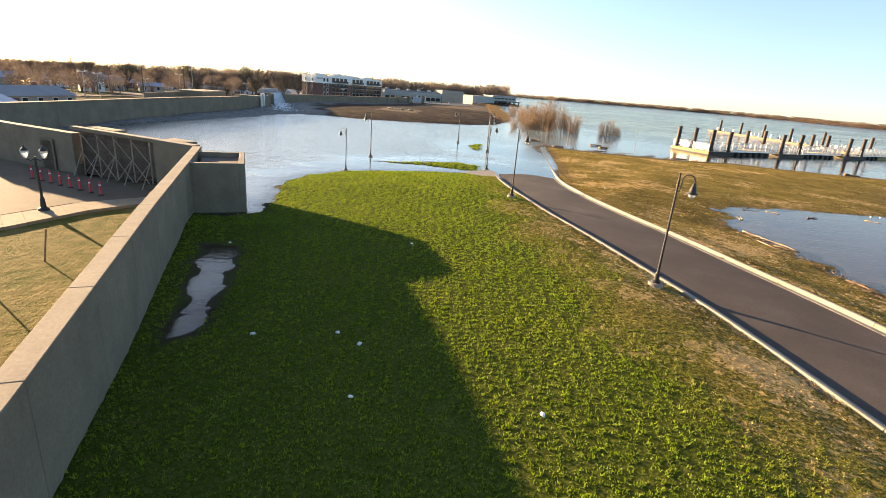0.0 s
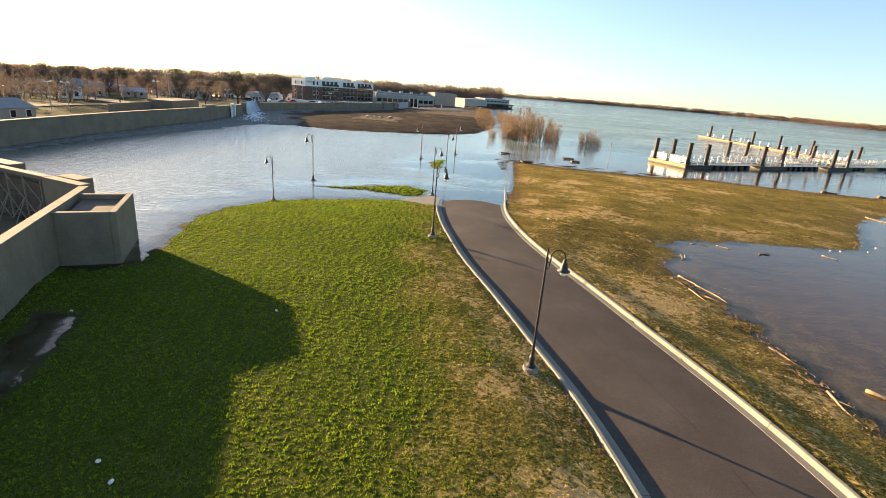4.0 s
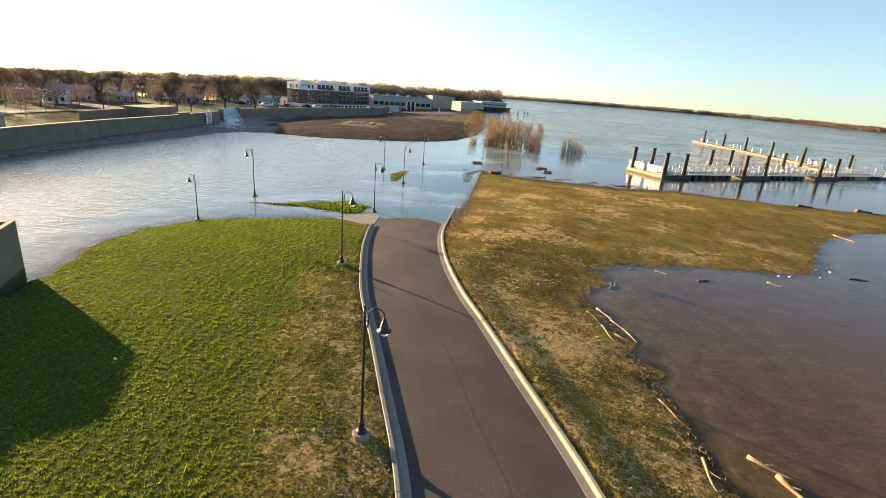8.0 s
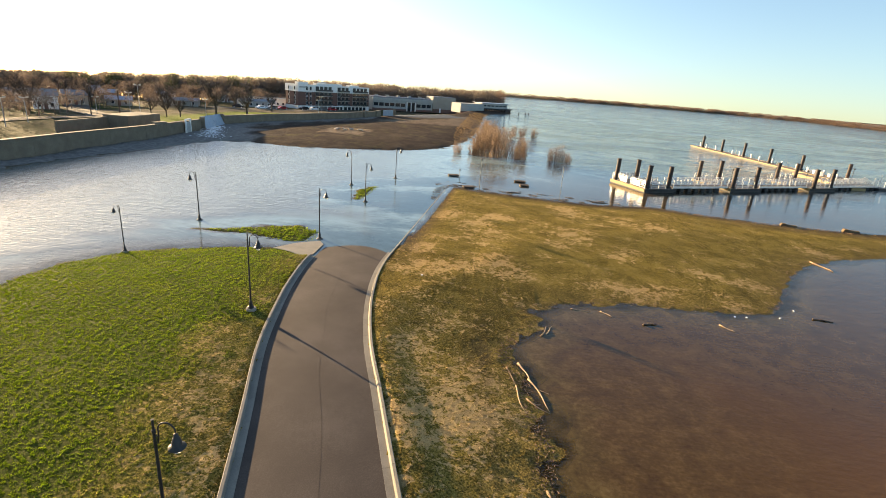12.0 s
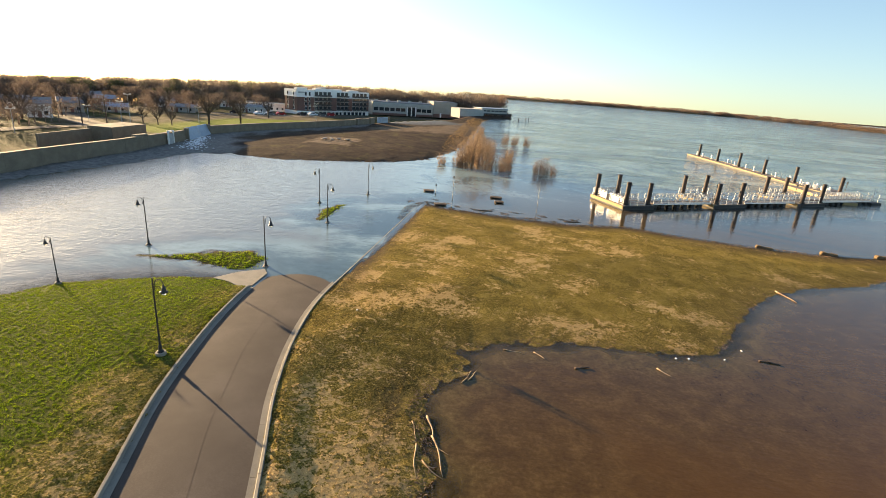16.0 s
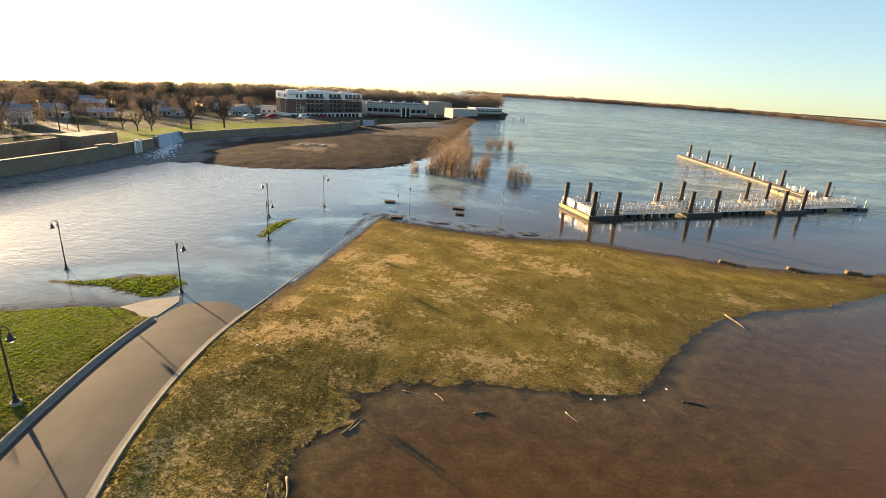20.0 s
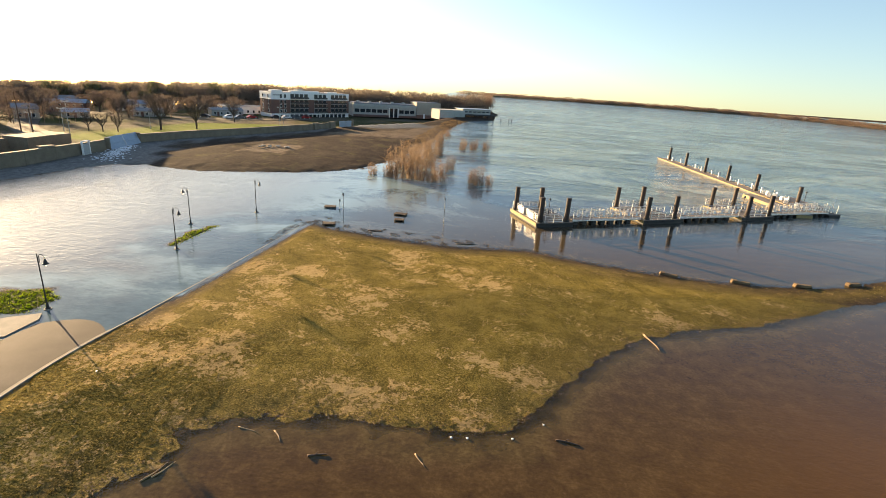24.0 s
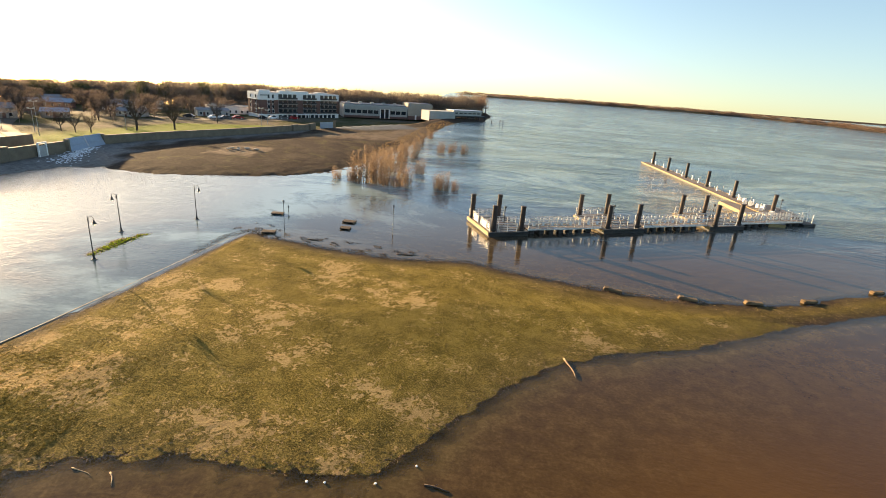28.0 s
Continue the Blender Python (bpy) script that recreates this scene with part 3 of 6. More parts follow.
fre = node(WATER, "ShaderNodeFresnel", IOR=1.33)
link(WATER, bp.outputs[0], fre.inputs["Normal"])
thin = node(WATER, "ShaderNodeMixShader")
link(WATER, fre.outputs[0], thin.inputs[0])
link(WATER, clear.outputs[0], thin.inputs[1])
link(WATER, gloss.outputs[0], thin.inputs[2])
both = node(WATER, "ShaderNodeMixShader")
link(WATER, calc(WATER, "MULTIPLY", dep.outputs["Fac"], 26.0, True), both.inputs[0])
link(WATER, thin.outputs[0], both.inputs[1])
link(WATER, wb.outputs[0], both.inputs[2])
link(WATER, both.outputs[0], WATER.node_tree.nodes["Material Output"].inputs["Surface"])

wx = steps((-60, -52, 2), (-52, -16, 0.33), (-16, 44, 0.5), (44, 80, 1.2), (80, 560, 40))
wy = steps((-60, -20, 2), (-20, 70, 0.5), (70, 160, 1.0), (160, 300, 10), (300, 760, 46))
water, wp, wz = sheet("water", wx, wy, lambda p: np.zeros(len(p)), WATER)
tagged(water, "brown flood water of a wide river with small ripples", "water", kind="structure")
wh = heights(wp)
layer = water.data.attributes.new("depth", "FLOAT", "POINT")
layer.data.foreach_set("value", np.clip(-wh / 0.75, 0, 1).astype(np.float32))
chop = np.clip((wp[:, 1] - 74) / 50, 0, 1) * np.clip((wp[:, 0] - 4 + 0.2 * (wp[:, 1] - 84)) / 50, 0, 1)
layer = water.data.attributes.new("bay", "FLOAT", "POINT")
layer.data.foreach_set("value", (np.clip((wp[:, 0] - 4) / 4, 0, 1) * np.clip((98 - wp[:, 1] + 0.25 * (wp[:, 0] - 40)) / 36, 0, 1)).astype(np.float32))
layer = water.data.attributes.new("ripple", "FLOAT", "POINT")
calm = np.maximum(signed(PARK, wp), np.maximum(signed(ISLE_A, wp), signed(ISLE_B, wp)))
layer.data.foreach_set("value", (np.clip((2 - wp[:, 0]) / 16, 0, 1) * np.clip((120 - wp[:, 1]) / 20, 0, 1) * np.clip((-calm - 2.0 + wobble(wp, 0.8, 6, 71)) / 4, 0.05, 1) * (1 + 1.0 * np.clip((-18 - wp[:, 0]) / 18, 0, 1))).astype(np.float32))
layer = water.data.attributes.new("chop", "FLOAT", "POINT")
layer.data.foreach_set("value", chop.astype(np.float32))
wm = bmesh.new()
wm.from_mesh(water.data)
wm.verts.ensure_lookup_table()
wet = signed(DRY, wp) <= 0.22
bmesh.ops.delete(wm, geom=[v for v, keep in zip(wm.verts, wet) if not keep], context="VERTS")
wm.to_mesh(water.data)
wm.free()


# ---------------- road and kerbs ----------------
def strip(name, a, b, lift, material, n=110, crown=0.04):
    ys = np.linspace(-40, 62, n)
    a, b = np.stack([road_x(ys, a), ys], 1), np.stack([road_x(ys, b), ys], 1)
    pts = np.concatenate([a + (b - a) * k / 8 for k in range(9)])
    edge = np.interp((a[:, 1] + b[:, 1]) / 2, ROAD_Y, ROAD_Z)
    bm = bmesh.new()
    rows = [[bm.verts.new((*pts[k * n + j], edge[j] + lift + crown * (1 - ((k - 4) / 4) ** 2))) for k in range(9)] for j in range(n)]
    for lo, hi in zip(rows, rows[1:]):
        for k in range(8):
            bm.faces.new((lo[k], lo[k + 1], hi[k + 1], hi[k]))
    return mesh_ob(name, bm, material, smooth=True)


road = tagged(strip("road", LEFT, RIGHT, 0.05, ASPHALT), "narrow dark asphalt park lane running down into the flood", "road", kind="structure")


def kerb(line, other, side):
    """Gutter pan and upstand, cast in lengths of three metres."""
    run = tagged(new("kerb"), "pale concrete kerb and gutter edging the asphalt lane", "kerb", kind="structure")
    hs = np.interp(line[:, 1], ROAD_Y, ROAD_Z)
    for k in range(0, len(line) - 1, 6):
        seg = line[k:k + 7]
        bm = bmesh.new()
        rings = []
        for j, p in enumerate(seg):
            d = line[min(k + j + 1, len(line) - 1)] - line[max(k + j - 1, 0)]
            d = d / np.hypot(*d)
            o = np.array([-d[1], d[0]]) * side
            z = hs[k + j]
            cut = [(0.0, 0.062), (0.27, 0.05), (0.30, 0.18), (0.32, 0.20), (0.42, 0.205), (0.44, 0.18), (0.44, -0.25), (0.0, -0.25)]
            g = 0.008 * ((j == 0) - (j == len(seg) - 1))
            rings.append([bm.verts.new((p[0] + o[0] * u + d[0] * g, p[1] + o[1] * u + d[1] * g, z + h)) for u, h in cut])
        for lo, hi in zip(rings, rings[1:]):
            for j in range(8):
                bm.faces.new((lo[j], lo[(j + 1) % 8], hi[(j + 1) % 8], hi[j]))
        bm.faces.new(rings[0][::-1])
        bm.faces.new(rings[-1])
        bmesh.ops.recalc_face_normals(bm, faces=bm.faces[:])
        part("kerb_stone", bm, KERB, run)
    return run


kerb(LEFT[LEFT[:, 1] < 35.0], RIGHT, 1)
kerb(RIGHT, LEFT, -1)


def slab(name, outline, z, thick, material, parent=None, label="", lift=None):
    bm = bmesh.new()
    zs = [z] * len(outline) if lift is None else [height(*p) + lift for p in outline]
    top = [bm.verts.new((x, y, h)) for (x, y), h in zip(outline, zs)]
    low = [bm.verts.new((x, y, h - thick)) for (x, y), h in zip(outline, zs)]
    bm.faces.new(top)
    bm.faces.new(low[::-1])
    for k in range(len(top)):
        n = (k + 1) % len(top)
        bm.faces.new((low[k], low[n], top[n], top[k]))
    bmesh.ops.recalc_face_normals(bm, faces=bm.faces[:])
    return mesh_ob(name, bm, material, parent, label)


tagged(slab("pavement", [(-9.4, 35.7), (-8.2, 37.2), (-6.6, 38.2), (-6.1, 37.4), (-6.2, 35.0), (-7.0, 34.6), (-7.9, 35.2)], 0.08, 0.3, KERB), "pale concrete path end at the lane, half flooded", "pavement", kind="structure")


# ---------------- flood walls ----------------
def wall_run(name, line, low, top, thick, label, panel=6.0, cap=0.0):
    """A wall of concrete panels along a line, each with its joint."""
    run = tagged(new(name), label, "wall", kind="structure")
    for (ax, ay), (bx, by) in zip(line, line[1:]):
        L = math.hypot(bx - ax, by - ay)
        n = max(1, round(L / panel))
        a = math.atan2(by - ay, bx - ax)
        for k in range(n):
            t = (k + 0.5) / n
            bm = box((L / n - 0.008, thick, top - low), (ax + (bx - ax) * t, ay + (by - ay) * t, low), 0.014, a)
            part("wall_panel", bm, CONCRETE, run)
            if cap:
                part("coping", box((L / n - 0.02, thick + 0.10, cap), (ax + (bx - ax) * t, ay + (by - ay) * t, top), 0.02, a), CONCRETE, run)
    return run


WT = 2.55
wall_run("wall_near", [(-10.0, -20), (-16.9, -0.65), (-20.5, 9.15), (-25.2, 22.5)], -1.4, WT, 0.46, "weathered grey concrete flood wall beside the lawn", 4.0)
wall_run("wall_gate", [(-25.4, 22.8), (-28.4, 24.1)], -1.4, WT, 0.6, "short concrete flood wall beside the closed gate", 4.0)
wall_run("wall_gate_far", [(-35.4, 27.0), (-41, 29.2), (-50.4, 33.2)], -1.4, 2.1, 0.6, "concrete flood wall past the closed gate", 5.0)
wall_run("wall_far", [(-50.4, 33.4), (-49.5, 44), (-49.2, 56), (-48.5, 66), (-46.6, 80), (-45.9, 96.0)], -1.0, 2.45, 0.6, "long concrete flood wall along the flooded field", 6.0, 0.12)
wall_run("wall_far_right", [(-46.5, 106), (-42.2, 116.5), (-35, 130), (-27, 147.5), (-22.3, 160)], -1.0, 2.45, 0.6, "long concrete flood wall behind the mud flat", 6.0, 0.12)

# pumping chamber: open-topped block at the end of the near wall
th = thing("wall_chamber", (0, 0, 0), 0, "square open-topped concrete chamber at the corner of the flood wall", "chamber", kind="structure")
quad = [(-23.35, 17.33), (-20.85, 18.3), (-22.25, 21.95), (-24.8, 20.98)]
for k in range(4):
    (ax, ay), (bx, by) = quad[k], quad[(k + 1) % 4]
    L = math.hypot(bx - ax, by - ay)
    ux, uy = (bx - ax) / L, (by - ay) / L
    t = 0.28
    cxm, cym = (ax + bx) / 2 - uy * t / 2, (ay + by) / 2 + ux * t / 2
    part("side_wall", box((L - (0.0 if k % 2 else 2 * t + 0.01), t, 3.5), (cxm, cym, WT - 3.55), 0.02, math.atan2(by - ay, bx - ax)), CONCRETE, th)
slab("chamber_floor", [(-22.9, 17.75), (-21.2, 18.4), (-22.45, 21.6), (-24.2, 20.95)], WT - 0.3, 0.2, mottled("silted_floor", [(0.3, (0.075, 0.055, 0.038)), (0.7, (0.15, 0.112, 0.08))], 1.2, 14, 0.9, bump=0.3), th, "brown silted floor")

# closed flood gate with its raking braces
RUST = mottled("gate_steel", [(0.3, (0.055, 0.040, 0.032)), (0.6, (0.11, 0.085, 0.07)), (0.8, (0.19, 0.15, 0.12))], 1.5, 12, 0.6, 0.3, bump=0.15)
BRACE = mottled("brace_steel", [(0.3, (0.20, 0.17, 0.13)), (0.7, (0.36, 0.31, 0.25))], 2, 20, 0.55, 0.3, bump=0.1)
ga, gb = Vector((-28.5, 24.1, 0)), Vector((-35.3, 26.9, 0))
gd = (gb - ga)
gate = thing("flood_gate", ga, math.degrees(math.atan2(gd.y, gd.x)), "closed dark steel flood gate held by diagonal raking braces", "gate")
L = gd.length
for k in range(6):
    part("gate_panel", box((L / 6 - 0.03, 0.14, 2.9), ((k + 0.5) * L / 6, -0.35, -0.6), 0.015), RUST, gate)
for k in range(3):
    part("girt", box((L, 0.12, 0.16), (L / 2, -0.2, 0.1 + k * 0.85), 0.01), RUST, gate)
for k in range(5):
    x = 0.5 + k * (L - 1.0) / 4
    part("post", rod((x, 0.05, -0.6), (x, 0.05, 2.3), 0.05, sides=6), BRACE, gate, "pale steel post")
    part("foot_brace", rod((x, 0.85, -0.6), (x, 0.1, 1.0), 0.035, sides=6), BRACE, gate, "pale steel raking brace")
    if k < 4:
        x2 = x + (L - 1.0) / 4
        for z0, z1 in ((-0.55, 1.0), (1.0, -0.55), (0.9, 2.25)):
            part("cross_brace", rod((x, 0.12, z0), (x2, 0.12, z1), 0.03, sides=6), BRACE, gate, "pale steel cross brace")
part("lintel", box((L + 0.5, 0.5, 0.22), (L / 2, 0.0, 2.34), 0.02), CONCRETE, gate, "concrete lintel")
for x, y, w in ((-33.6, 27.4, 2.6), (-27.3, 24.7, 1.9)):
    tagged(mesh_ob("wall_buttress", box((w, 0.9, 3.8), (x, y, -1.3), 0.03, radians(158)), CONCRETE), "concrete pier on the wet side of the flood wall", "buttress", kind="structure")
dr = thing("service_door", (-37.9, 27.55, -0.6), 158.5, "narrow dark steel door in the flood wall", "door", kind="structure")
part("door_leaf", box((1.15, 0.10, 2.0), (0, 0, 0), 0.01), RUST, dr)
part("door_frame", box((1.4, 0.06, 2.12), (0, 0.02, 0), 0.01), CONCRETE, dr)

# ---------------- street lamps ----------------
GLASS = mat("lamp_glass", 0.15, 0.0, (0.75, 0.73, 0.66))
GLASS.node_tree.nodes["Principled BSDF"].inputs["Transmission Weight"].default_value = 0.6


def lamp():
    th = thing("street_lamp", (0, 0, 0), 0, "black cast-metal street lamp with a hanging bell shade", "street lamp", "park lane lamps")
    part("footing", lathe([(0.26, -0.5), (0.26, 0.17), (0.24, 0.20)], 18), KERB, th, "round pale concrete footing")
    part("pole", lathe([(0.16, 0.20), (0.16, 0.25), (0.10, 0.30), (0.085, 0.50), (0.095, 0.53), (0.05, 0.62), (0.045, 0.95), (0.034, 3.9), (0.048, 3.92), (0.048, 3.98), (0.03, 4.0), (0.026, 4.25), (0.04, 4.28)], 12), BLACK, th)
    arm = [(0.04, 0, 3.60), (0.09, 0, 3.66)] + [(0.33 - 0.22 * math.cos(a), 0, 4.02 + 0.22 * math.sin(a)) for a in np.linspace(-0.3, math.pi, 12)] + [(0.55, 0, 3.92)]
    part("arm", tube(arm, 0.02, 6), BLACK, th, smooth=True)
    part("bracket", rod((0.0, 0, 3.83), (0.13, 0, 3.83), 0.02, sides=6), BLACK, th)
    sh = part("shade", lathe([(0.025, 3.98), (0.05, 3.96), (0.062, 3.86), (0.09, 3.84), (0.095, 3.77), (0.115, 3.75), (0.115, 3.65), (0.20, 3.61), (0.205, 3.585), (0.13, 3.59)], 18, at=(0.55, 0, 0)), BLACK, th, "black bell-shaped shade", True)
    part("globe", lathe([(0.02, 3.43), (0.07, 3.45), (0.11, 3.50), (0.12, 3.58)], 14, at=(0.55, 0, 0)), GLASS, sh, "clear glass refractor", True)
    return th


master = lamp()
first = True
for x, y, rz in ((-2.72, 10.6, -4), (-6.39, 24.54, -3), (-18.47, 32.48, 176), (-17.79, 41.2, 178), (-6.83, 38.94, -4), (-5.75, 52.4, 2), (-4.51, 66.95, 0), (-8.99, 60.3, 180)):
    m = pose(x, y, max(height(x, y) - 0.05, -0.15), 0, 0, rz)
    if y == 32.48:                          # the one at the lawn's edge is a smaller size
        copy_thing(master, m).scale = (0.79, 0.79, 0.79)
        continue
    if first:
        master.matrix_world, first = m, False
    else:
        copy_thing(master, m)

# ---------------- mooring piles and floating dock ----------------
PILES = [(27.7, 77.2), (31.2, 78.8), (42.9, 83.8), (47.0, 85.4), (59.4, 90.5), (63.4, 91.8), (30.5, 71.8), (34.0, 73.3), (45.7, 78.2), (50.0, 80.0), (62.3, 84.9), (66.5, 87.0), (76.5, 97.3),
         (72.7, 148.8), (73.25, 138.8), (74.4, 130), (75.1, 120.1), (76.0, 110.0)]
pile = thing("mooring_pile", (0, 0, -2.4), 0, "dark rusty steel mooring pile beside the floating dock", "pile", "dock piles")
part("shaft", lathe([(0.31, 0), (0.31, 5.9)], 16), STEEL_DARK, pile)
part("pile_cap", lathe([(0.335, 5.9), (0.335, 6.02), (0.28, 6.08)], 16), STEEL_DARK, pile)
part("guide_collar", lathe([(0.42, 2.95), (0.42, 3.2), (0.35, 3.2), (0.35, 2.95)], 16), BLACK, pile, "black guide collar")
for k, (x, y) in enumerate(PILES):
    m = pose(x, y, -2.4 + (0.12 if k % 3 == 0 else 0.0), 0, 0, k * 37)
    if k:
        copy_thing(pile, m)
    else:
        pile.matrix_world = m
TRIM_GREY = mottled("grey_fitting", [(0.3, (0.30, 0.29, 0.27)), (0.7, (0.48, 0.47, 0.44))], 2, 20, 0.6, bump=0.05)
HULL = mottled("black_float", [(0.3, (0.012, 0.012, 0.012)), (0.7, (0.035, 0.033, 0.03))], 1.5, 18, 0.6, bump=0.1)
DECK = mottled("deck_boards", [(0.3, (0.12, 0.098, 0.08)), (0.6, (0.21, 0.175, 0.145))], 1.2, 18, 0.8, bump=0.2, vary=0.15)
DA = 22.9
O = Vector((30.5, 71.8))


def dock_at(u, v):
    a = radians(DA)
    return O.x + u * math.cos(a) - v * math.sin(a), O.y + u * math.sin(a) + v * math.cos(a)


def rail(th, x0, y0, x1, y1, z, gap=1.3, panel=True):
    """Railing: posts, two rails and white infill tags between two points of a thing."""
    a, b = Vector((x0, y0, z)), Vector((x1, y1, z))
    n = max(1, round((b - a).length / gap))
    for k in range(n + 1):
        p = a + (b - a) * k / n
        part("rail_post", box((0.07, 0.07, 1.08), p, 0.008), ALU, th)
        if panel and k < n:
            q = a + (b - a) * (k + 0.5) / n
            t = (b - a).normalized()
            part("rail_panel", box((0.36, 0.05, 0.42), (q.x, q.y, z + 0.42), 0.008, math.atan2(t.y, t.x)), WHITE, th)
    for h in (0.12, 0.38, 0.64, 0.86, 1.06):
        part("rail", rod(a + Vector((0, 0, h)), b + Vector((0, 0, h)), 0.04, sides=6), ALU, th)


def pontoon(u0, u1, v0, v1):
    x, y = dock_at((u0 + u1) / 2, (v0 + v1) / 2)
    w, d = u1 - u0, v1 - v0
    th = thing("dock_pontoon", (x, y, 0), DA, "floating dock pontoon with a black hull, grey deck and pale railings", "dock", "dock pontoons")
    part("hull", box((w, d, 0.95), (0, 0, -0.45), 0.05), HULL, th, "black float hull")
    # fender colours carry sun and shade: pale on the end, black in front
    part("fender", box((0.12, d, 0.42), (-w / 2 - 0.07, 0, 0.16), 0.02), FLOAT, th, "timber fender coloured pale for its sunlit end")
    part("fender", box((w, 0.10, 0.14), (0, -d / 2 - 0.06, 0.40), 0.02), HULL, th, "rubber fender coloured black for its shaded front")
    n = int(w / 0.6)
    for k in range(n):
        part("deck_board", box((w / n - 0.02, d - 0.1, 0.06), (-w / 2 + (k + 0.5) * w / n, 0, 0.51), 0.008), DECK, th)
    rail(th, -w / 2 + 0.15, d / 2 - 0.15, w / 2 - 0.15, d / 2 - 0.15, 0.57)
    rail(th, -w / 2 + 1.2, -d / 2 + 0.15, w / 2 - 1.6, -d / 2 + 0.15, 0.57, 1.3, False)
    rail(th, -w / 2 + 0.3, d / 2 - 4.2, w / 2 - 0.3, d / 2 - 4.2, 0.57, 1.3)
    return th


p1 = pontoon(-0.75, 4.6, -0.55, 6.9)
rail(p1, -2.45, -3.3, -2.45, -0.3, 0.57, 1.0)
rail(p1, -2.45, 0.6, -2.45, 3.4, 0.57, 1.0)
for u0, u1 in ((-2.3, -0.9), (0.4, 1.8)):
    part("sign_panel", box((0.05, u1 - u0, 0.72), (-2.5, (u0 + u1) / 2, 0.72), 0.01), WHITE, p1, "white panel on the railing")
pontoon(15.7, 22.1, -0.55, 6.9)
pontoon(33.4, 39.8, -0.55, 6.9)


def gangway(u0, u1, v, tilt=0.0):
    x, y = dock_at((u0 + u1) / 2, v)
    L = u1 - u0
    th = thing("dock_gangway", (x, y, 0), DA, "pale aluminium gangway with white-tagged railings between pontoons", "gangway", "dock gangways")
    part("deck", box((L, 1.9, 0.10), (0, 0, 0.62), 0.02), DECK, th)
    for s in (-1, 1):
        part("truss_chord", box((L, 0.12, 0.20), (0, s * 1.0, 0.52), 0.02), ALU, th)
        rail(th, -L / 2 + 0.1, s * 0.98, L / 2 - 0.1, s * 0.98, 0.72)
    for k in range(int(L / 1.4)):
        part("float_drum", box((0.75, 1.9, 0.6), (-L / 2 + 0.7 + k * 1.4, 0.1, -0.1), 0.12), HULL, th, "black float drum")
    return th


gangway(4.75, 15.55, 1.0)
gangway(22.25, 33.25, 1.0)
gangway(39.95, 52.6, 1.4)
x, y = dock_at(53.6, 1.4)
th = thing("dock_end_ramp", (x, y, 0), DA, "dark dock end with a raised pale boarding ramp", "ramp")
part("hull", box((2.6, 3.0, 0.75), (0, 0, -0.35), 0.04), HULL, th)
for s in (-1, 1):
    part("ramp_rail", rod((-2.2, s * 0.9, 2.0), (1.2, s * 0.9, 0.9), 0.05, sides=6), ALU, th)
    part("ramp_post", box((0.09, 0.09, 1.4), (1.1, s * 0.9, 0.4), 0.01), ALU, th)
part("tall_post", box((0.12, 0.12, 2.3), (1.15, 0.0, 0.4), 0.01), WHITE, th, "white post")
# outer dock, end on
ox, oy, ex, ey = 72.0, 152.0, 76.6, 96.0
L = math.hypot(ex - ox, ey - oy)
th = thing("outer_dock", ((ox + ex) / 2, (oy + ey) / 2, 0), math.degrees(math.atan2(oy - ey, ox - ex)), "long outer floating dock with pale sunlit side and mooring pedestals", "dock")
n = 9
for k in range(n):
    x0 = -L / 2 + (k + 0.5) * L / n
    part("hull", box((L / n - 0.08, 2.5, 0.62), (x0, 0, -0.3), 0.03), HULL, th, "black float hull")
    part("deck", box((L / n - 0.06, 2.7, 0.07), (x0, 0, 0.40), 0.01), DECK, th)
for s in (-1, 1):
    part("rub_rail", box((L, 0.12, 0.2), (0, s * 1.38, 0.32), 0.02), FLOAT, th, "pale timber rubbing rail")
x2 = -L / 2 - 0.2
part("finger", box((15.0, 2.6, 0.7), (-L / 2 + 2.0, 3.2, -0.25), 0.03), FLOAT, th)
part("finger_deck", box((15.0, 2.5, 0.06), (-L / 2 + 2.0, 3.2, 0.455), 0.01), DECK, th)
part("junction_deck", box((8.0, 3.6, 0.6), (-L / 2 + 5.5, -3.1, -0.15), 0.03), DECK, th, "wide brown junction deck")
for k in range(14):
    x0 = L / 2 - 1.5 - k * 3.9
    ob = thing("mooring_pedestal", (0, 0, 0), 0, "small white power pedestal on the outer dock", "pedestal", "dock pedestals")
    ob.matrix_world = th.matrix_world @ Matrix.Translation((x0, -0.8 + 0.5 * (k % 2), 0.53))
    part("pedestal_body", box((0.28, 0.28, 0.85), (0, 0, 0), 0.03), WHITE, ob)
    part("pedestal_cap", box((0.34, 0.34, 0.16), (0, 0, 0.85), 0.04), ALU, ob)
for k in range(16):
    part("cleat_post", box((0.10, 0.10, 0.45 + 0.3 * (k % 3)), (-L / 2 + 3 + k * 3.2, -1.15, 0.53), 0.01), TRIM_GREY, th, "grey mooring post")
for k in range(9):
    ob = thing("dock_box", (0, 0, 0), 0, "white storage box on the dock junction", "dock box", "dock boxes")
    r = random.Random(k)
    ob.matrix_world = th.matrix_world @ Matrix.Translation((-L / 2 + 0.5 + k * 1.3, -0.6 + 1.4 * r.random(), 0.53)) @ Matrix.Rotation(r.random(), 4, "Z")
    part("box_body", box((0.6, 0.45, 0.45 + 0.4 * r.random()), (0, 0, 0), 0.04), WHITE, ob)
    part("box_lid", box((0.64, 0.49, 0.06), (0, 0, 1.06), 0.02), WHITE, ob)
    ob.children[1].location.z = ob.children[0].dimensions.z - 1.06

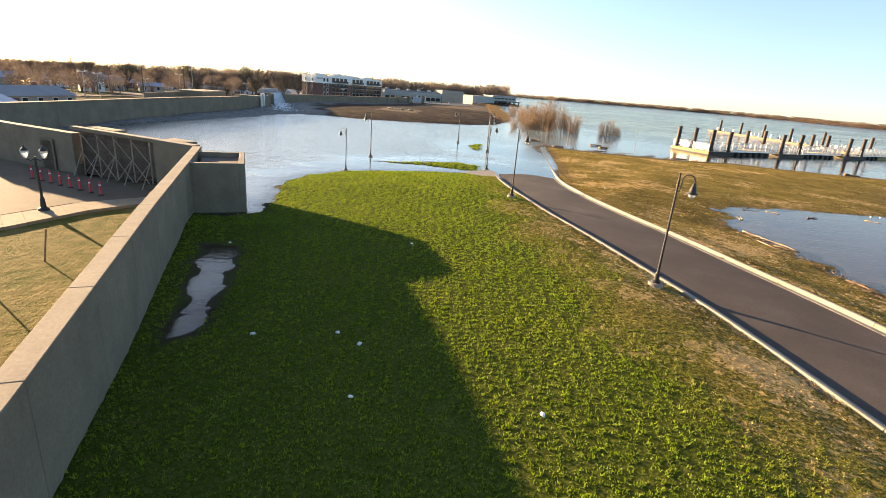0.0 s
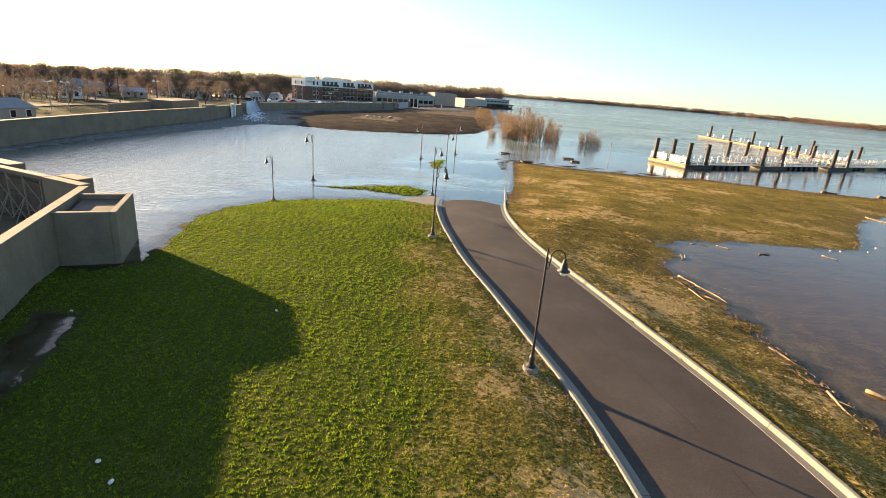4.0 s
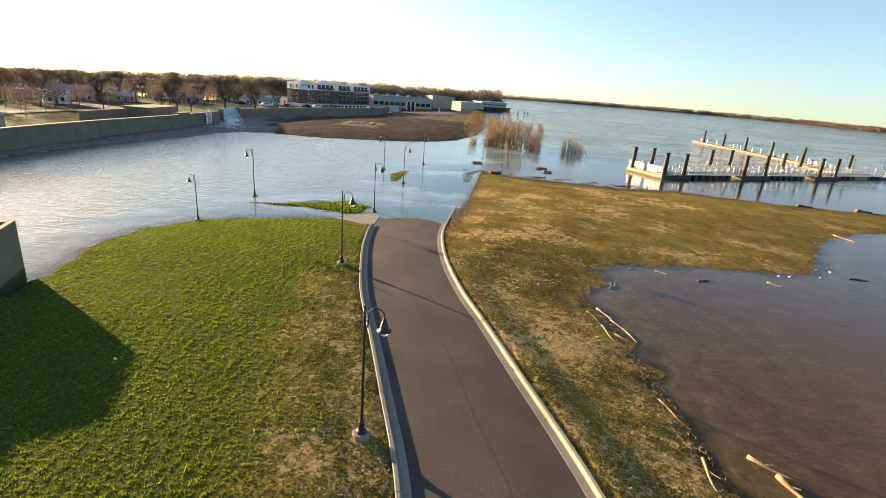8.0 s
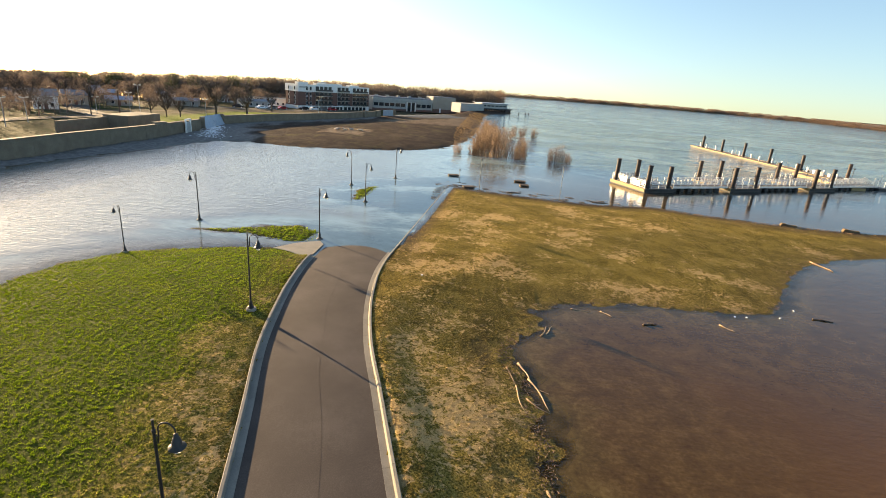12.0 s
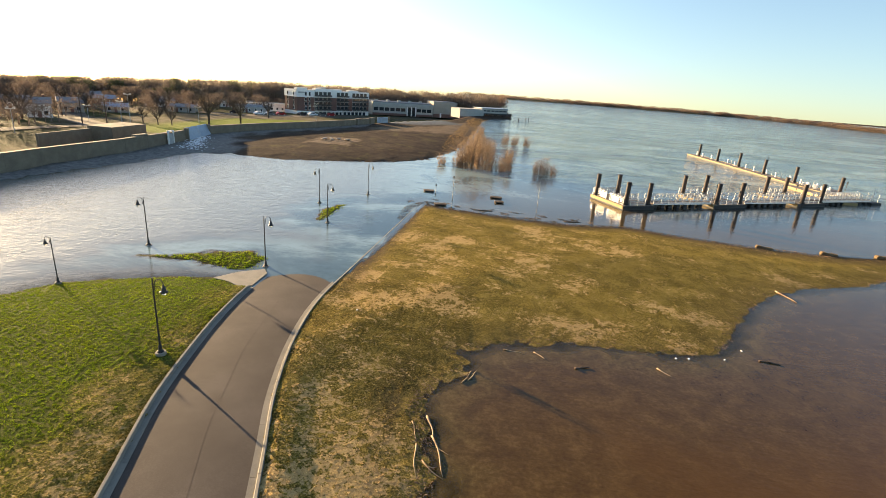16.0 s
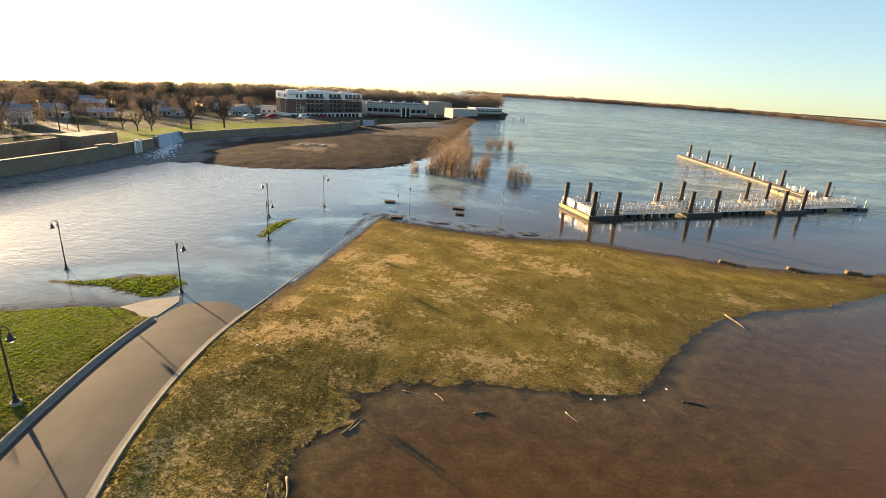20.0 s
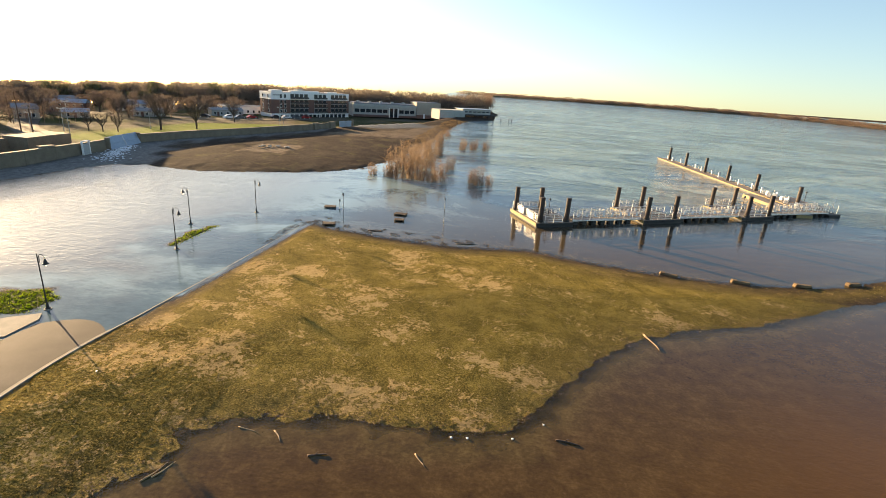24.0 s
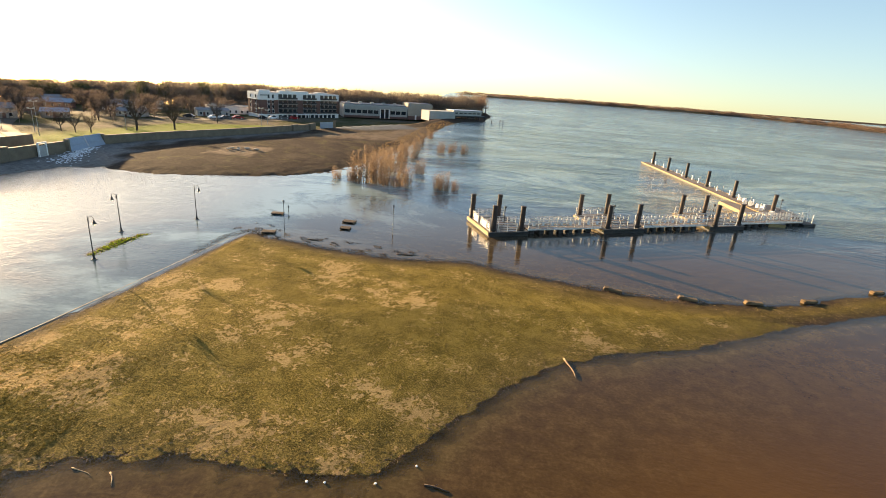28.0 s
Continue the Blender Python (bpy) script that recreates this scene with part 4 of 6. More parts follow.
for u, v in ((2.6, 2.6), (19.2, 2.8), (36.8, 2.8), (54.4, 6.0)):
    x, y = dock_at(u, v)
    ob = thing("dock_light", (x, y, 0.55 if u < 50 else 0.45), DA, "thin dark dock light on a slender post", "dock light", "dock lights")
    part("post", rod((0, 0, 0), (0, 0, 2.3), 0.05, 0.04, 8), BLACK, ob)
    part("lamp_head", lathe([(0.05, 2.2), (0.20, 2.24), (0.12, 2.42), (0.03, 2.5)], 10), BLACK, ob)

# ---------------- things along the shore ----------------
WOOD = mottled("bleached_wood", [(0.3, (0.15, 0.095, 0.05)), (0.5, (0.28, 0.19, 0.105)), (0.7, (0.42, 0.31, 0.19))], 3, 30, 0.85, bump=0.4, vary=0.2)
DARKWOOD = mottled("wet_wood", [(0.3, (0.040, 0.024, 0.016)), (0.7, (0.135, 0.085, 0.055))], 3, 25, 0.85, bump=0.4, vary=0.2)
TIMBER = mottled("tan_timber", [(0.3, (0.085, 0.052, 0.024)), (0.7, (0.22, 0.14, 0.066))], 2, 20, 0.85, bump=0.3, vary=0.2)
LITTER = mat("litter_white", 0.5, 0.0, (0.8, 0.8, 0.78))
for k, (x, y, a) in enumerate(((41.8, 57.5, -14), (48.6, 57.2, -8), (54.8, 57.8, 6), (60.8, 59.6, 20), (70.2, 64.2, 22))):
    ob = thing("timber_block", (x, y, max(0, height(x, y)) - 0.06), a, "squared tan timber block lying at the water's edge", "timber", "shore timbers")
    part("beam", box((1.7, 0.48, 0.26), (0, 0, 0), 0.05), TIMBER, ob)
    part("end_cleat", box((0.45, 0.52, 0.10), (-0.55, 0, 0.26), 0.03), TIMBER, ob)


def branch_ob(name, a, b, r, label, material, seed, forks=1, group=""):
    """A driftwood limb from a to b with a knot of stubs."""
    rn = random.Random(seed)
    a, b = Vector(a), Vector(b)
    mid = (a + b) / 2
    ob = tagged(new(name), label, "driftwood", group)
    ob.matrix_world = Matrix.Translation(mid)
    side = (b - a).cross(Vector((0, 0, 1))).normalized()
    L = (b - a).length
    pts, rad = [], []
    for k in range(7):
        t = k / 6
        pts.append(a - mid + (b - a) * t + side * L * 0.035 * math.sin(t * 5 + seed) + Vector((0, 0, 0.02 * math.sin(t * 7 + seed))))
        rad.append(0.75 * r * (1 - 0.65 * t) * (1 + 0.15 * rn.random()))
    part("limb", tube(pts, rad, 7), material, ob, smooth=True)
    for k in range(forks):
        p = pts[2 + k]
        q = p + (b - a).normalized() * L * 0.2 + side * L * (0.14 if k % 2 else -0.14) + Vector((0, 0, r * 0.8))
        part("stub", rod(p, q, r * 0.45, r * 0.15, 6), material, ob)
    return ob


DRIFT = [((9.5, 11.7), (10.4, 10.7), 0.10, 1), ((10.0, 10.9), (10.2, 9.7), 0.13, 1), ((7.6, 22.5), (8.0, 21.0), 0.07, 0), ((7.9, 21.2), (8.6, 18.9), 0.06, 1), ((7.7, 14.5), (8.1, 13.1), 0.07, 0),
         ((7.9, 11.5), (7.7, 9.7), 0.07, 1), ((9.1, 25.5), (9.6, 26.7), 0.06, 0), ((20.4, 29.0), (20.9, 28.2), 0.05, 0), ((35.5, 43.9), (35.9, 41.6), 0.09, 0), ((13.3, 29.5), (13.9, 28.8), 0.05, 0),
         ((6.9, 22.0), (7.3, 20.8), 0.05, 1), ((7.2, 20.6), (7.5, 18.6), 0.05, 0), ((7.6, 19.6), (8.5, 18.7), 0.05, 1), ((9.4, 25.8), (9.9, 26.8), 0.05, 0), ((11.5, 29.5), (12.6, 29.2), 0.04, 0)]
for k, ((ax, ay), (bx, by), r, f) in enumerate(DRIFT):
    za, zb = max(0.0, height(ax, ay)) + r * 0.3, max(0.0, height(bx, by)) + r * 0.3
    branch_ob("driftwood", (ax, ay, za), (bx, by, zb), r, "bleached driftwood limb stranded along the water's edge", WOOD, k, f, "driftwood limbs")
for k, (x, y, a, L) in enumerate(((15.9, 28.2, 15, 0.9), (27.9, 31.0, -8, 1.2), (21.5, 61.8, 15, 2.2), (11.0, 63.6, -6, 1.8))):
    c, s = math.cos(radians(a)) * L / 2, math.sin(radians(a)) * L / 2
    z = max(0, height(x, y)) + 0.03
    branch_ob("drift_log", (x - c, y - s, z), (x + c, y + s, z), 0.08, "dark waterlogged log drifting by the bank", DARKWOOD, 40 + k, 1, "waterlogged logs")
for k, (x, y) in enumerate(((22.0, 30.4), (22.8, 30.5), (25.1, 30.8), (26.8, 32.2), (2.0, 32.2), (-15.8, 5.5), (-12.8, 5.0), (-12.6, 2.6), (-8.5, 2.2), (-13.5, 5.6), (-19.6, 13.2), (-12.0, 13.6))):
    ob = thing("litter", (x, y, max(0, height(x, y)) + 0.03), 40 * k, "crumpled white litter lying on the flooded bank", "litter", "white litter")
    bm = bmesh.new()
    bmesh.ops.create_icosphere(bm, subdivisions=1, radius=0.075)
    rn = random.Random(k)
    for v in bm.verts:
        v.co *= 0.6 + 0.7 * rn.random()
        v.co.z *= 0.6
    part("scrap", bm, LITTER, ob)
# floating crates and marker posts off the point
for x, y, a, w in ((3.1, 72.3, 10, 1.5), (12.6, 71.6, -5, 1.6), (12.9, 68.8, 4, 1.2), (5.25, 64.7, 12, 1.5)):
    ob = thing("floating_crate", (x, y, max(0, height(x, y)) - 0.15), a, "dark wooden crate lid adrift near the flooded point", "crate", "drifting crates")
    for k in range(4):
        part("crate_board", box((w, 0.2, 0.12), (0, -0.36 + k * 0.24, 0.22), 0.015), DARKWOOD, ob)
    for s in (-1, 1):
        part("crate_side", box((0.12, 1.0, 0.34), (s * w * 0.42, 0, -0.13), 0.015), WOOD, ob)
TRIMP = mottled("grey_galvanised", [(0.3, (0.14, 0.14, 0.14)), (0.7, (0.26, 0.26, 0.25))], 3, 20, 0.55, 0.4, bump=0.05)
for x, y, h in ((6.7, 65.6, 3.7), (18.3, 70.6, 3.0), (4.0, 73.6, 0.9)):
    ob = thing("marker_post", (x, y, -1.0), 0, "thin grey steel post standing in the flood", "post", "marker posts")
    part("post", rod((0, 0, 0), (0, 0, h + 1), 0.035, sides=8), TRIMP, ob)
    part("post_head", box((0.20, 0.10, 0.30), (0, 0, h + 0.66), 0.02), TRIMP, ob)

# ---------------- yard behind the near wall ----------------
PAVE = mottled("pale_paving", [(0.3, (0.22, 0.175, 0.115)), (0.7, (0.33, 0.27, 0.19))], 0.9, 18, 0.85, bump=0.15)
DRIVE = mottled("worn_drive", [(0.3, (0.10, 0.077, 0.055)), (0.7, (0.16, 0.125, 0.09))], 0.5, 25, 0.85, bump=0.15)
RED = mottled("red_plastic", [(0.3, (0.55, 0.035, 0.04)), (0.7, (0.75, 0.06, 0.06))], 3, 25, 0.5, bump=0.05)
for m in (PAVE, DRIVE):
    m.node_tree.nodes["Principled BSDF"].inputs["Specular IOR Level"].default_value = 0.15
YZ = -0.6
tagged(slab("driveway", [(-52, 8), (-34.2, 13.4), (-31.9, 16.4), (-30.6, 19.4), (-27.4, 22.6), (-35, 26.3), (-42, 29), (-51, 32.5)], YZ + 0.06, 0.3, DRIVE), "worn asphalt drive in front of the flood gate", "driveway", kind="structure")
path = tagged(new("pavement_path"), "pale concrete footpath along the drive", "pavement", kind="structure")
pa, pb = [(-40, 5.5), (-34.0, 12.2), (-31.6, 16.0), (-30.2, 19.2), (-27.7, 21.7)], [(-38.3, 4.2), (-32.6, 10.8), (-30.1, 14.4), (-28.8, 18.0), (-27.0, 20.4)]
for k in range(4):
    for j in range(4):
        def q(line, t):
            return tuple(np.array(line[k]) * (1 - t) + np.array(line[k + 1]) * t)
        t0, t1 = j / 4 + 0.0015, (j + 1) / 4 - 0.0015
        slab("paving_slab", [q(pa, t0), q(pb, t0), q(pb, t1), q(pa, t1)], YZ + 0.15, 0.3, PAVE, path)
for k in range(8):
    x, y = -36.5 + (k + 0.0) * 0.87, 24.2 - k * 0.40
    ob = thing("delineator_post", (x, y, YZ + 0.06), k * 20, "red plastic traffic post on a black rubber base", "traffic post", "red traffic posts")
    part("rubber_base", lathe([(0.16, 0), (0.16, 0.04), (0.09, 0.07)], 10), BLACK, ob, "black rubber base")
    part("tube", lathe([(0.06, 0.06), (0.05, 0.76), (0.025, 0.80)], 10), RED, ob)
    part("reflective_band", lathe([(0.058, 0.56), (0.057, 0.64)], 10), WHITE, ob, "white reflective band")


def twin_lamp(x, y, z, rz):
    th = thing("twin_lamp", (x, y, z), rz, "black twin-globe street lamp beside the footpath", "street lamp")
    part("pole", lathe([(0.24, 0), (0.24, 0.12), (0.13, 0.2), (0.10, 0.6), (0.06, 0.75), (0.045, 2.6), (0.07, 2.62), (0.05, 2.7)], 12), BLACK, th)
    part("cross_arm", tube([(-0.38, 0, 2.62), (-0.2, 0, 2.52), (0, 0, 2.6), (0.2, 0, 2.52), (0.38, 0, 2.62)], 0.025, 6), BLACK, th)
    for s in (-1, 1):
        g = part("lantern", lathe([(0.05, 2.62), (0.09, 2.66), (0.16, 2.86), (0.17, 3.0)], 12, at=(s * 0.38, 0, 0)), GLASS, th, "pale glass lantern", True)
        part("lantern_cap", lathe([(0.18, 3.0), (0.12, 3.08), (0.05, 3.16), (0.02, 3.24)], 12, at=(s * 0.38, 0, 0)), BLACK, g)
    return th


twin_lamp(-30.6, 17.4, YZ + 0.1, 20)
for x, y, l in ((-25.9, 11.2, 0.2), (-25.3, 8.2, -0.2), (-27.0, 6.8, 0.1)):
    ob = thing("tree_stake", (x, y, YZ), 0, "thin leaning timber stake in the yard grass", "stake", "timber stakes")
    part("stake", rod((0, 0, -0.1), (l, 0.1, 1.3), 0.035, 0.03, 6), WOOD, ob)

# ---------------- trees ----------------
BARK = mottled("bark", [(0.3, (0.035, 0.026, 0.02)), (0.7, (0.10, 0.075, 0.055))], 4, 30, 0.9, bump=0.4)
TWIG = mottled("winter_twigs", [(0.3, (0.115, 0.085, 0.066)), (0.6, (0.20, 0.150, 0.115))], 1, 8, 0.9, bump=0, vary=0.25)
LEAF = mottled("evergreen", [(0.3, (0.050, 0.062, 0.026)), (0.7, (0.095, 0.108, 0.045))], 1, 9, 0.85, bump=0, vary=0.25)
DRYGRASS = mottled("bank_straw", [(0.3, (0.12, 0.080, 0.040)), (0.6, (0.24, 0.165, 0.085))], 1, 8, 0.9, bump=0, vary=0.1)
REED = mottled("shrub_stems", [(0.3, (0.125, 0.085, 0.056)), (0.6, (0.25, 0.178, 0.120))], 1, 8, 0.85, bump=0, vary=0.25)


def thin(m, share):
    """Lets light through thin twigs and blades."""
    b = m.node_tree.nodes["Principled BSDF"]
    t = node(m, "ShaderNodeBsdfTranslucent")
    src = b.inputs["Base Color"].links[0].from_socket
    link(m, src, t.inputs["Color"])
    x = node(m, "ShaderNodeMixShader")
    x.inputs[0].default_value = share
    link(m, b.outputs[0], x.inputs[1])
    link(m, t.outputs[0], x.inputs[2])
    link(m, x.outputs[0], m.node_tree.nodes["Material Output"].inputs["Surface"])


# warm, light copy of TWIG: low sun on far woods put into the colour
FARTWIG = mottled("sun_tinted_twigs", [(0.3, (0.15, 0.102, 0.074)), (0.6, (0.24, 0.168, 0.122))], 0.05, 4, 0.9, bump=0)
for m, share in ((TWIG, 0.28), (LEAF, 0.3), (REED, 0.5), (DRYGRASS, 0.5), (FARTWIG, 0.4)):
    thin(m, share)


def soup(name, tris, material, parent=None, label="", tone=None):
    """One mesh from an array of triangles (n, 3, 3)."""
    tris = np.asarray(tris, np.float32)
    n = len(tris)
    me = bpy.data.meshes.new(name)
    me.vertices.add(n * 3)
    me.vertices.foreach_set("co", tris.ravel())
    me.loops.add(n * 3)
    me.loops.foreach_set("vertex_index", np.arange(n * 3, dtype=np.int32))
    me.polygons.add(n)
    me.polygons.foreach_set("loop_start", np.arange(0, n * 3, 3, dtype=np.int32))
    if tone is not None:
        layer = me.attributes.new("tone", "FLOAT_COLOR", "POINT")
        layer.data.foreach_set("color", np.repeat(np.c_[tone, np.ones(n)], 3, 0).astype(np.float32).ravel())
    me.update()
    me.materials.append(material)
    ob = new(name, me)
    if parent:
        ob.parent = parent
    if label:
        ob["label"] = label
    return ob


def slivers(a, b, w, rs):
    """Thin triangles from points a to points b."""
    d = b - a
    s = np.cross(d, rs.randn(len(a), 3))
    s = s / (np.linalg.norm(s, axis=1, keepdims=True) + 1e-9) * np.reshape(w, (-1, 1)) / 2
    return np.stack([a - s, a + s, b], 1)


def bare_tree(h, spread, seed, trunk=0.22, density=1.0, material=None):
    """A leafless tree: trunk, limbs, and a crown of forking twigs."""
    rn, rs = random.Random(seed), np.random.RandomState(seed)
    th = thing("bare_tree", (0, 0, 0), 0, "leafless deciduous tree with a spreading twiggy crown", "tree", "bare town trees")
    fork = h * (0.22 + 0.08 * rn.random())
    part("trunk", tube([(0, 0, -0.4), (0.03, 0, fork * 0.5), (0, 0.04, fork)], [trunk, trunk * 0.8, trunk * 0.7], 8), BARK, th)
    starts, ends, widths = [], [], []
    limbs = 7
    for k in range(limbs):
        a = 6.283 * k / limbs + rn.random() * 0.6
        lean = 0.35 + 0.75 * rn.random()
        d = Vector((math.cos(a) * lean, math.sin(a) * lean, 1.0)).normalized()
        L = h * (0.45 + 0.3 * rn.random()) * spread
        p = [Vector((0, 0, fork * (0.8 + 0.2 * rn.random())))]
        for j in range(4):
            d = (d + Vector((rn.uniform(-0.25, 0.25), rn.uniform(-0.25, 0.25), 0.12))).normalized()
            p.append(p[-1] + d * L / 4)
        part("limb", tube(p, [trunk * 0.45, trunk * 0.34, trunk * 0.22, trunk * 0.12, trunk * 0.05], 5), BARK, th)
        for j in range(int(26 * density)):
            t = 0.8 + 3.2 * rn.random()
            i = min(3, int(t))
            q = p[i].lerp(p[i + 1], t - i)
            e = (d * 0.5 + Vector((rn.uniform(-1, 1), rn.uniform(-1, 1), rn.uniform(-0.15, 0.9)))).normalized() * h * (0.10 + 0.14 * rn.random())
            starts.append(q), ends.append(q + e), widths.append(0.05)
            for i2 in range(6):
                s = q + e * (0.25 + 0.75 * rn.random())
                f = (e.normalized() * 0.7 + Vector((rn.uniform(-1, 1), rn.uniform(-1, 1), rn.uniform(-0.4, 0.9)))).normalized() * h * (0.05 + 0.07 * rn.random())
                starts.append(s), ends.append(s + f), widths.append(0.032)
    soup("crown", slivers(np.array(starts), np.array(ends), np.array(widths) * h / 6.0, rs), material or TWIG, th, "fine brown winter twigs")
    return th


def place(maker, spots):
    """Build a few trees and copy them over the spots: (x, y, height scale)."""
    kinds = [maker(k) for k in range(3)]
    used = set()
    for n, (x, y, s) in enumerate(spots):
        k = n % 3
        m = pose(x, y, height(x, y), 0, 0, n * 77) @ Matrix.Scale(s, 4)
        if k in used:
            c = copy_thing(kinds[k], m)
            c.matrix_basis = m
        else:
            kinds[k].matrix_world = m
            used.add(k)


DARKTWIG = mottled("dark_twigs", [(0.3, (0.040, 0.031, 0.026)), (0.7, (0.085, 0.068, 0.056))], 1, 8, 0.9, bump=0)
place(lambda k: bare_tree(8.0, 1.0, 20 + k, 0.3, 1.3, DARKTWIG), [(-65.2, 142, 1.3), (-60.4, 151.2, 1.2), (-76.0, 129.5, 0.62), (-71.5, 128.6, 0.62), (-69.0, 130.5, 0.66), (-64.5, 182, 0.95), (-92, 162, 0.95), (-98, 175, 1.0), (-108, 152, 1.0),
      (-118, 160, 1.05), (-112, 128, 0.95), (-126, 140, 1.05), (-110, 100, 0.9), (-122, 112, 0.9), (-112, 82, 0.9), (-88, 205, 0.9), (-104, 205, 0.95), (-120, 190, 1.0), (-134, 175, 1.05), (-99, 119, 1.35), (-84, 62, 0.7)])



def woods(name, spots, label, material, rs, per=340, trunk=True, low=0.30):
    """Distant leafless woodland: every crown a loose cloud of upright twigs, with trunks."""
    tris = []
    for x, y, z, h, w in spots:
        n = per
        r, a = np.sqrt(rs.rand(n)) * w, rs.rand(n) * 6.283
        zz = h * (low + (0.92 - low) * rs.rand(n))
        r *= np.sqrt(np.clip(1 - ((zz / h - 0.58) / 0.46) ** 2, 0.06 if low else 0.7, 1))
        p = np.stack([x + r * np.cos(a), y + r * np.sin(a), z + zz], 1)
        e = p + np.stack([rs.randn(n) * 0.20 * w, rs.randn(n) * 0.20 * w, h * (0.03 + 0.10 * rs.rand(n))], 1)
        tris.append(slivers(p, e, 0.045 * w + 0.045 * w * rs.rand(n), rs))
        if trunk:
            base = np.array([[x, y, z - 0.5]])
            tris.append(slivers(base, base + [[0.2, 0.1, h * 0.75]], [0.12 * h * 0.6], rs))
    ob = soup(name, np.concatenate(tris), material)
    return tagged(ob, label, "woodland", kind="stuff")


rs = np.random.RandomState(3)


def scatter(n, poly, h0, h1, w):
    p = np.array(poly)
    out = []
    while len(out) < n:
        c = p.min(0) + rs.rand(400, 2) * (p.max(0) - p.min(0))
        c = c[signed(poly, c) > 0]
        out += [tuple(q) for q in c]
    out = np.array(out[:n])
    z = heights(out)
    return [(x, y, zz, h0 + (h1 - h0) * rs.rand(), w * (0.7 + 0.6 * rs.rand())) for (x, y), zz in zip(out, z)]


woods("town_woods", scatter(620, [(-95, 195), (-120, 150), (-135, 95), (-140, 55), (-300, 60), (-330, 260), (-200, 350), (-90, 345), (-75, 270)], 4.6, 7.8, 2.6), "leafless brown woodland spread behind the town", TWIG, rs)
woods("town_evergreens", scatter(30, [(-90, 190), (-110, 150), (-125, 95), (-130, 55), (-280, 60), (-300, 250), (-200, 330), (-90, 320)], 4.6, 8.0, 1.9), "scattered dark evergreen trees among the bare woods", LEAF, rs, 600)
woods("town_trees", scatter(230, [(-84, 60), (-86, 118), (-94, 140), (-84, 178), (-95, 205), (-130, 170), (-140, 90), (-130, 40), (-90, 40)], 3.4, 6.0, 1.7), "bare brown garden trees among the town houses", TWIG, rs, 130)

def skyline(n, near, far, lo):
    """Trees in a wide belt behind the town, all rising to about one treetop line."""
    a = np.radians(rs.uniform(lo, 138, n))
    d = rs.uniform(near, far, n)
    p = np.stack([14 + d * np.cos(a), 6 + d * np.sin(a)], 1)
    z = heights(p)
    top = np.interp(np.degrees(a), [85, 88, 94, 100, 110, 116, 123, 130, 135], [9.2, 9.8, 9.2, 9.0, 8.2, 7.5, 6.2, 4.6, 3.7]) - (d - 300) * 0.035
    return [(x, y, zz, max(3.0, (t - zz) * (0.88 + 0.18 * rs.rand() ** 2)), 2.6 + 1.6 * rs.rand()) for (x, y), zz, t in zip(p, z, top)]


# paler copy of TWIG: the haze over the skyline is mixed into its colour
HAZETWIG = mottled("haze_tinted_twigs", [(0.3, (0.15, 0.118, 0.092)), (0.6, (0.235, 0.19, 0.15))], 0.05, 4, 0.9, bump=0)
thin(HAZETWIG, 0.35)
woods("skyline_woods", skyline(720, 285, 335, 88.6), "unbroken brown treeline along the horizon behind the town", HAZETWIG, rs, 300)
woods("skyline_evergreens", skyline(14, 280, 300, 112), "dark evergreens in the treeline behind the town", LEAF, rs, 420)
woods("hotel_back_woods", scatter(330, [(-75, 275), (-90, 350), (-10, 360), (24, 345), (22, 312), (-6, 300), (-40, 285)], 7.0, 10.0, 2.8), "leafless woodland on the river bank behind the hotel", TWIG, rs)
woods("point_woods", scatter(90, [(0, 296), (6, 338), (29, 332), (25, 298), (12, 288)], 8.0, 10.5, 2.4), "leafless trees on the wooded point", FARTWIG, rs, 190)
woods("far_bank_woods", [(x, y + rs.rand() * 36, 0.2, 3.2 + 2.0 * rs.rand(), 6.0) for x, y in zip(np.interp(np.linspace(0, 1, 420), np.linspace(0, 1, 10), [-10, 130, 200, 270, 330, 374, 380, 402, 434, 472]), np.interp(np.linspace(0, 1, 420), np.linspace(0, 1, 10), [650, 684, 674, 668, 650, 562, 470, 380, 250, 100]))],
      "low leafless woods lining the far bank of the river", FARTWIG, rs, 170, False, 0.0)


def shrub(seed, h=4.2, r=1.9):
    """Drowned riverside shrub: many upright stems from one stool."""
    rs = np.random.RandomState(seed)
    th = thing("drowned_shrub", (0, 0, 0), 0, "orange-brown leafless shrub standing in the flood", "shrub", "drowned shrubs")
    n = 44
    a, q = rs.rand(n) * 6.283, np.sqrt(rs.rand(n)) * r * 0.55
    base = np.stack([q * np.cos(a), q * np.sin(a), np.full(n, -0.8)], 1)
    tip = base + np.stack([rs.randn(n) * 0.40 + 0.9 * q / r * np.cos(a), rs.randn(n) * 0.40 + 0.9 * q / r * np.sin(a), h * (0.45 + 0.65 * rs.rand(n) * (1 - 0.6 * q / r)) + 0.8], 1)
    soup("stool", slivers(base, tip, 0.07 + 0.05 * rs.rand(n), rs), REED, th)
    m = 1500
    k = rs.randint(0, n, m)
    t = 0.30 + 0.70 * rs.rand(m)[:, None]
    p = base[k] + (tip[k] - base[k]) * t
    e = p + np.stack([rs.randn(m) * 0.30, rs.randn(m) * 0.30, 0.10 + 0.42 * rs.rand(m)], 1)
    soup("twig_crown", slivers(p, e, 0.03 + 0.02 * rs.rand(m), rs), REED, th, "fine tan twigs")
    return th


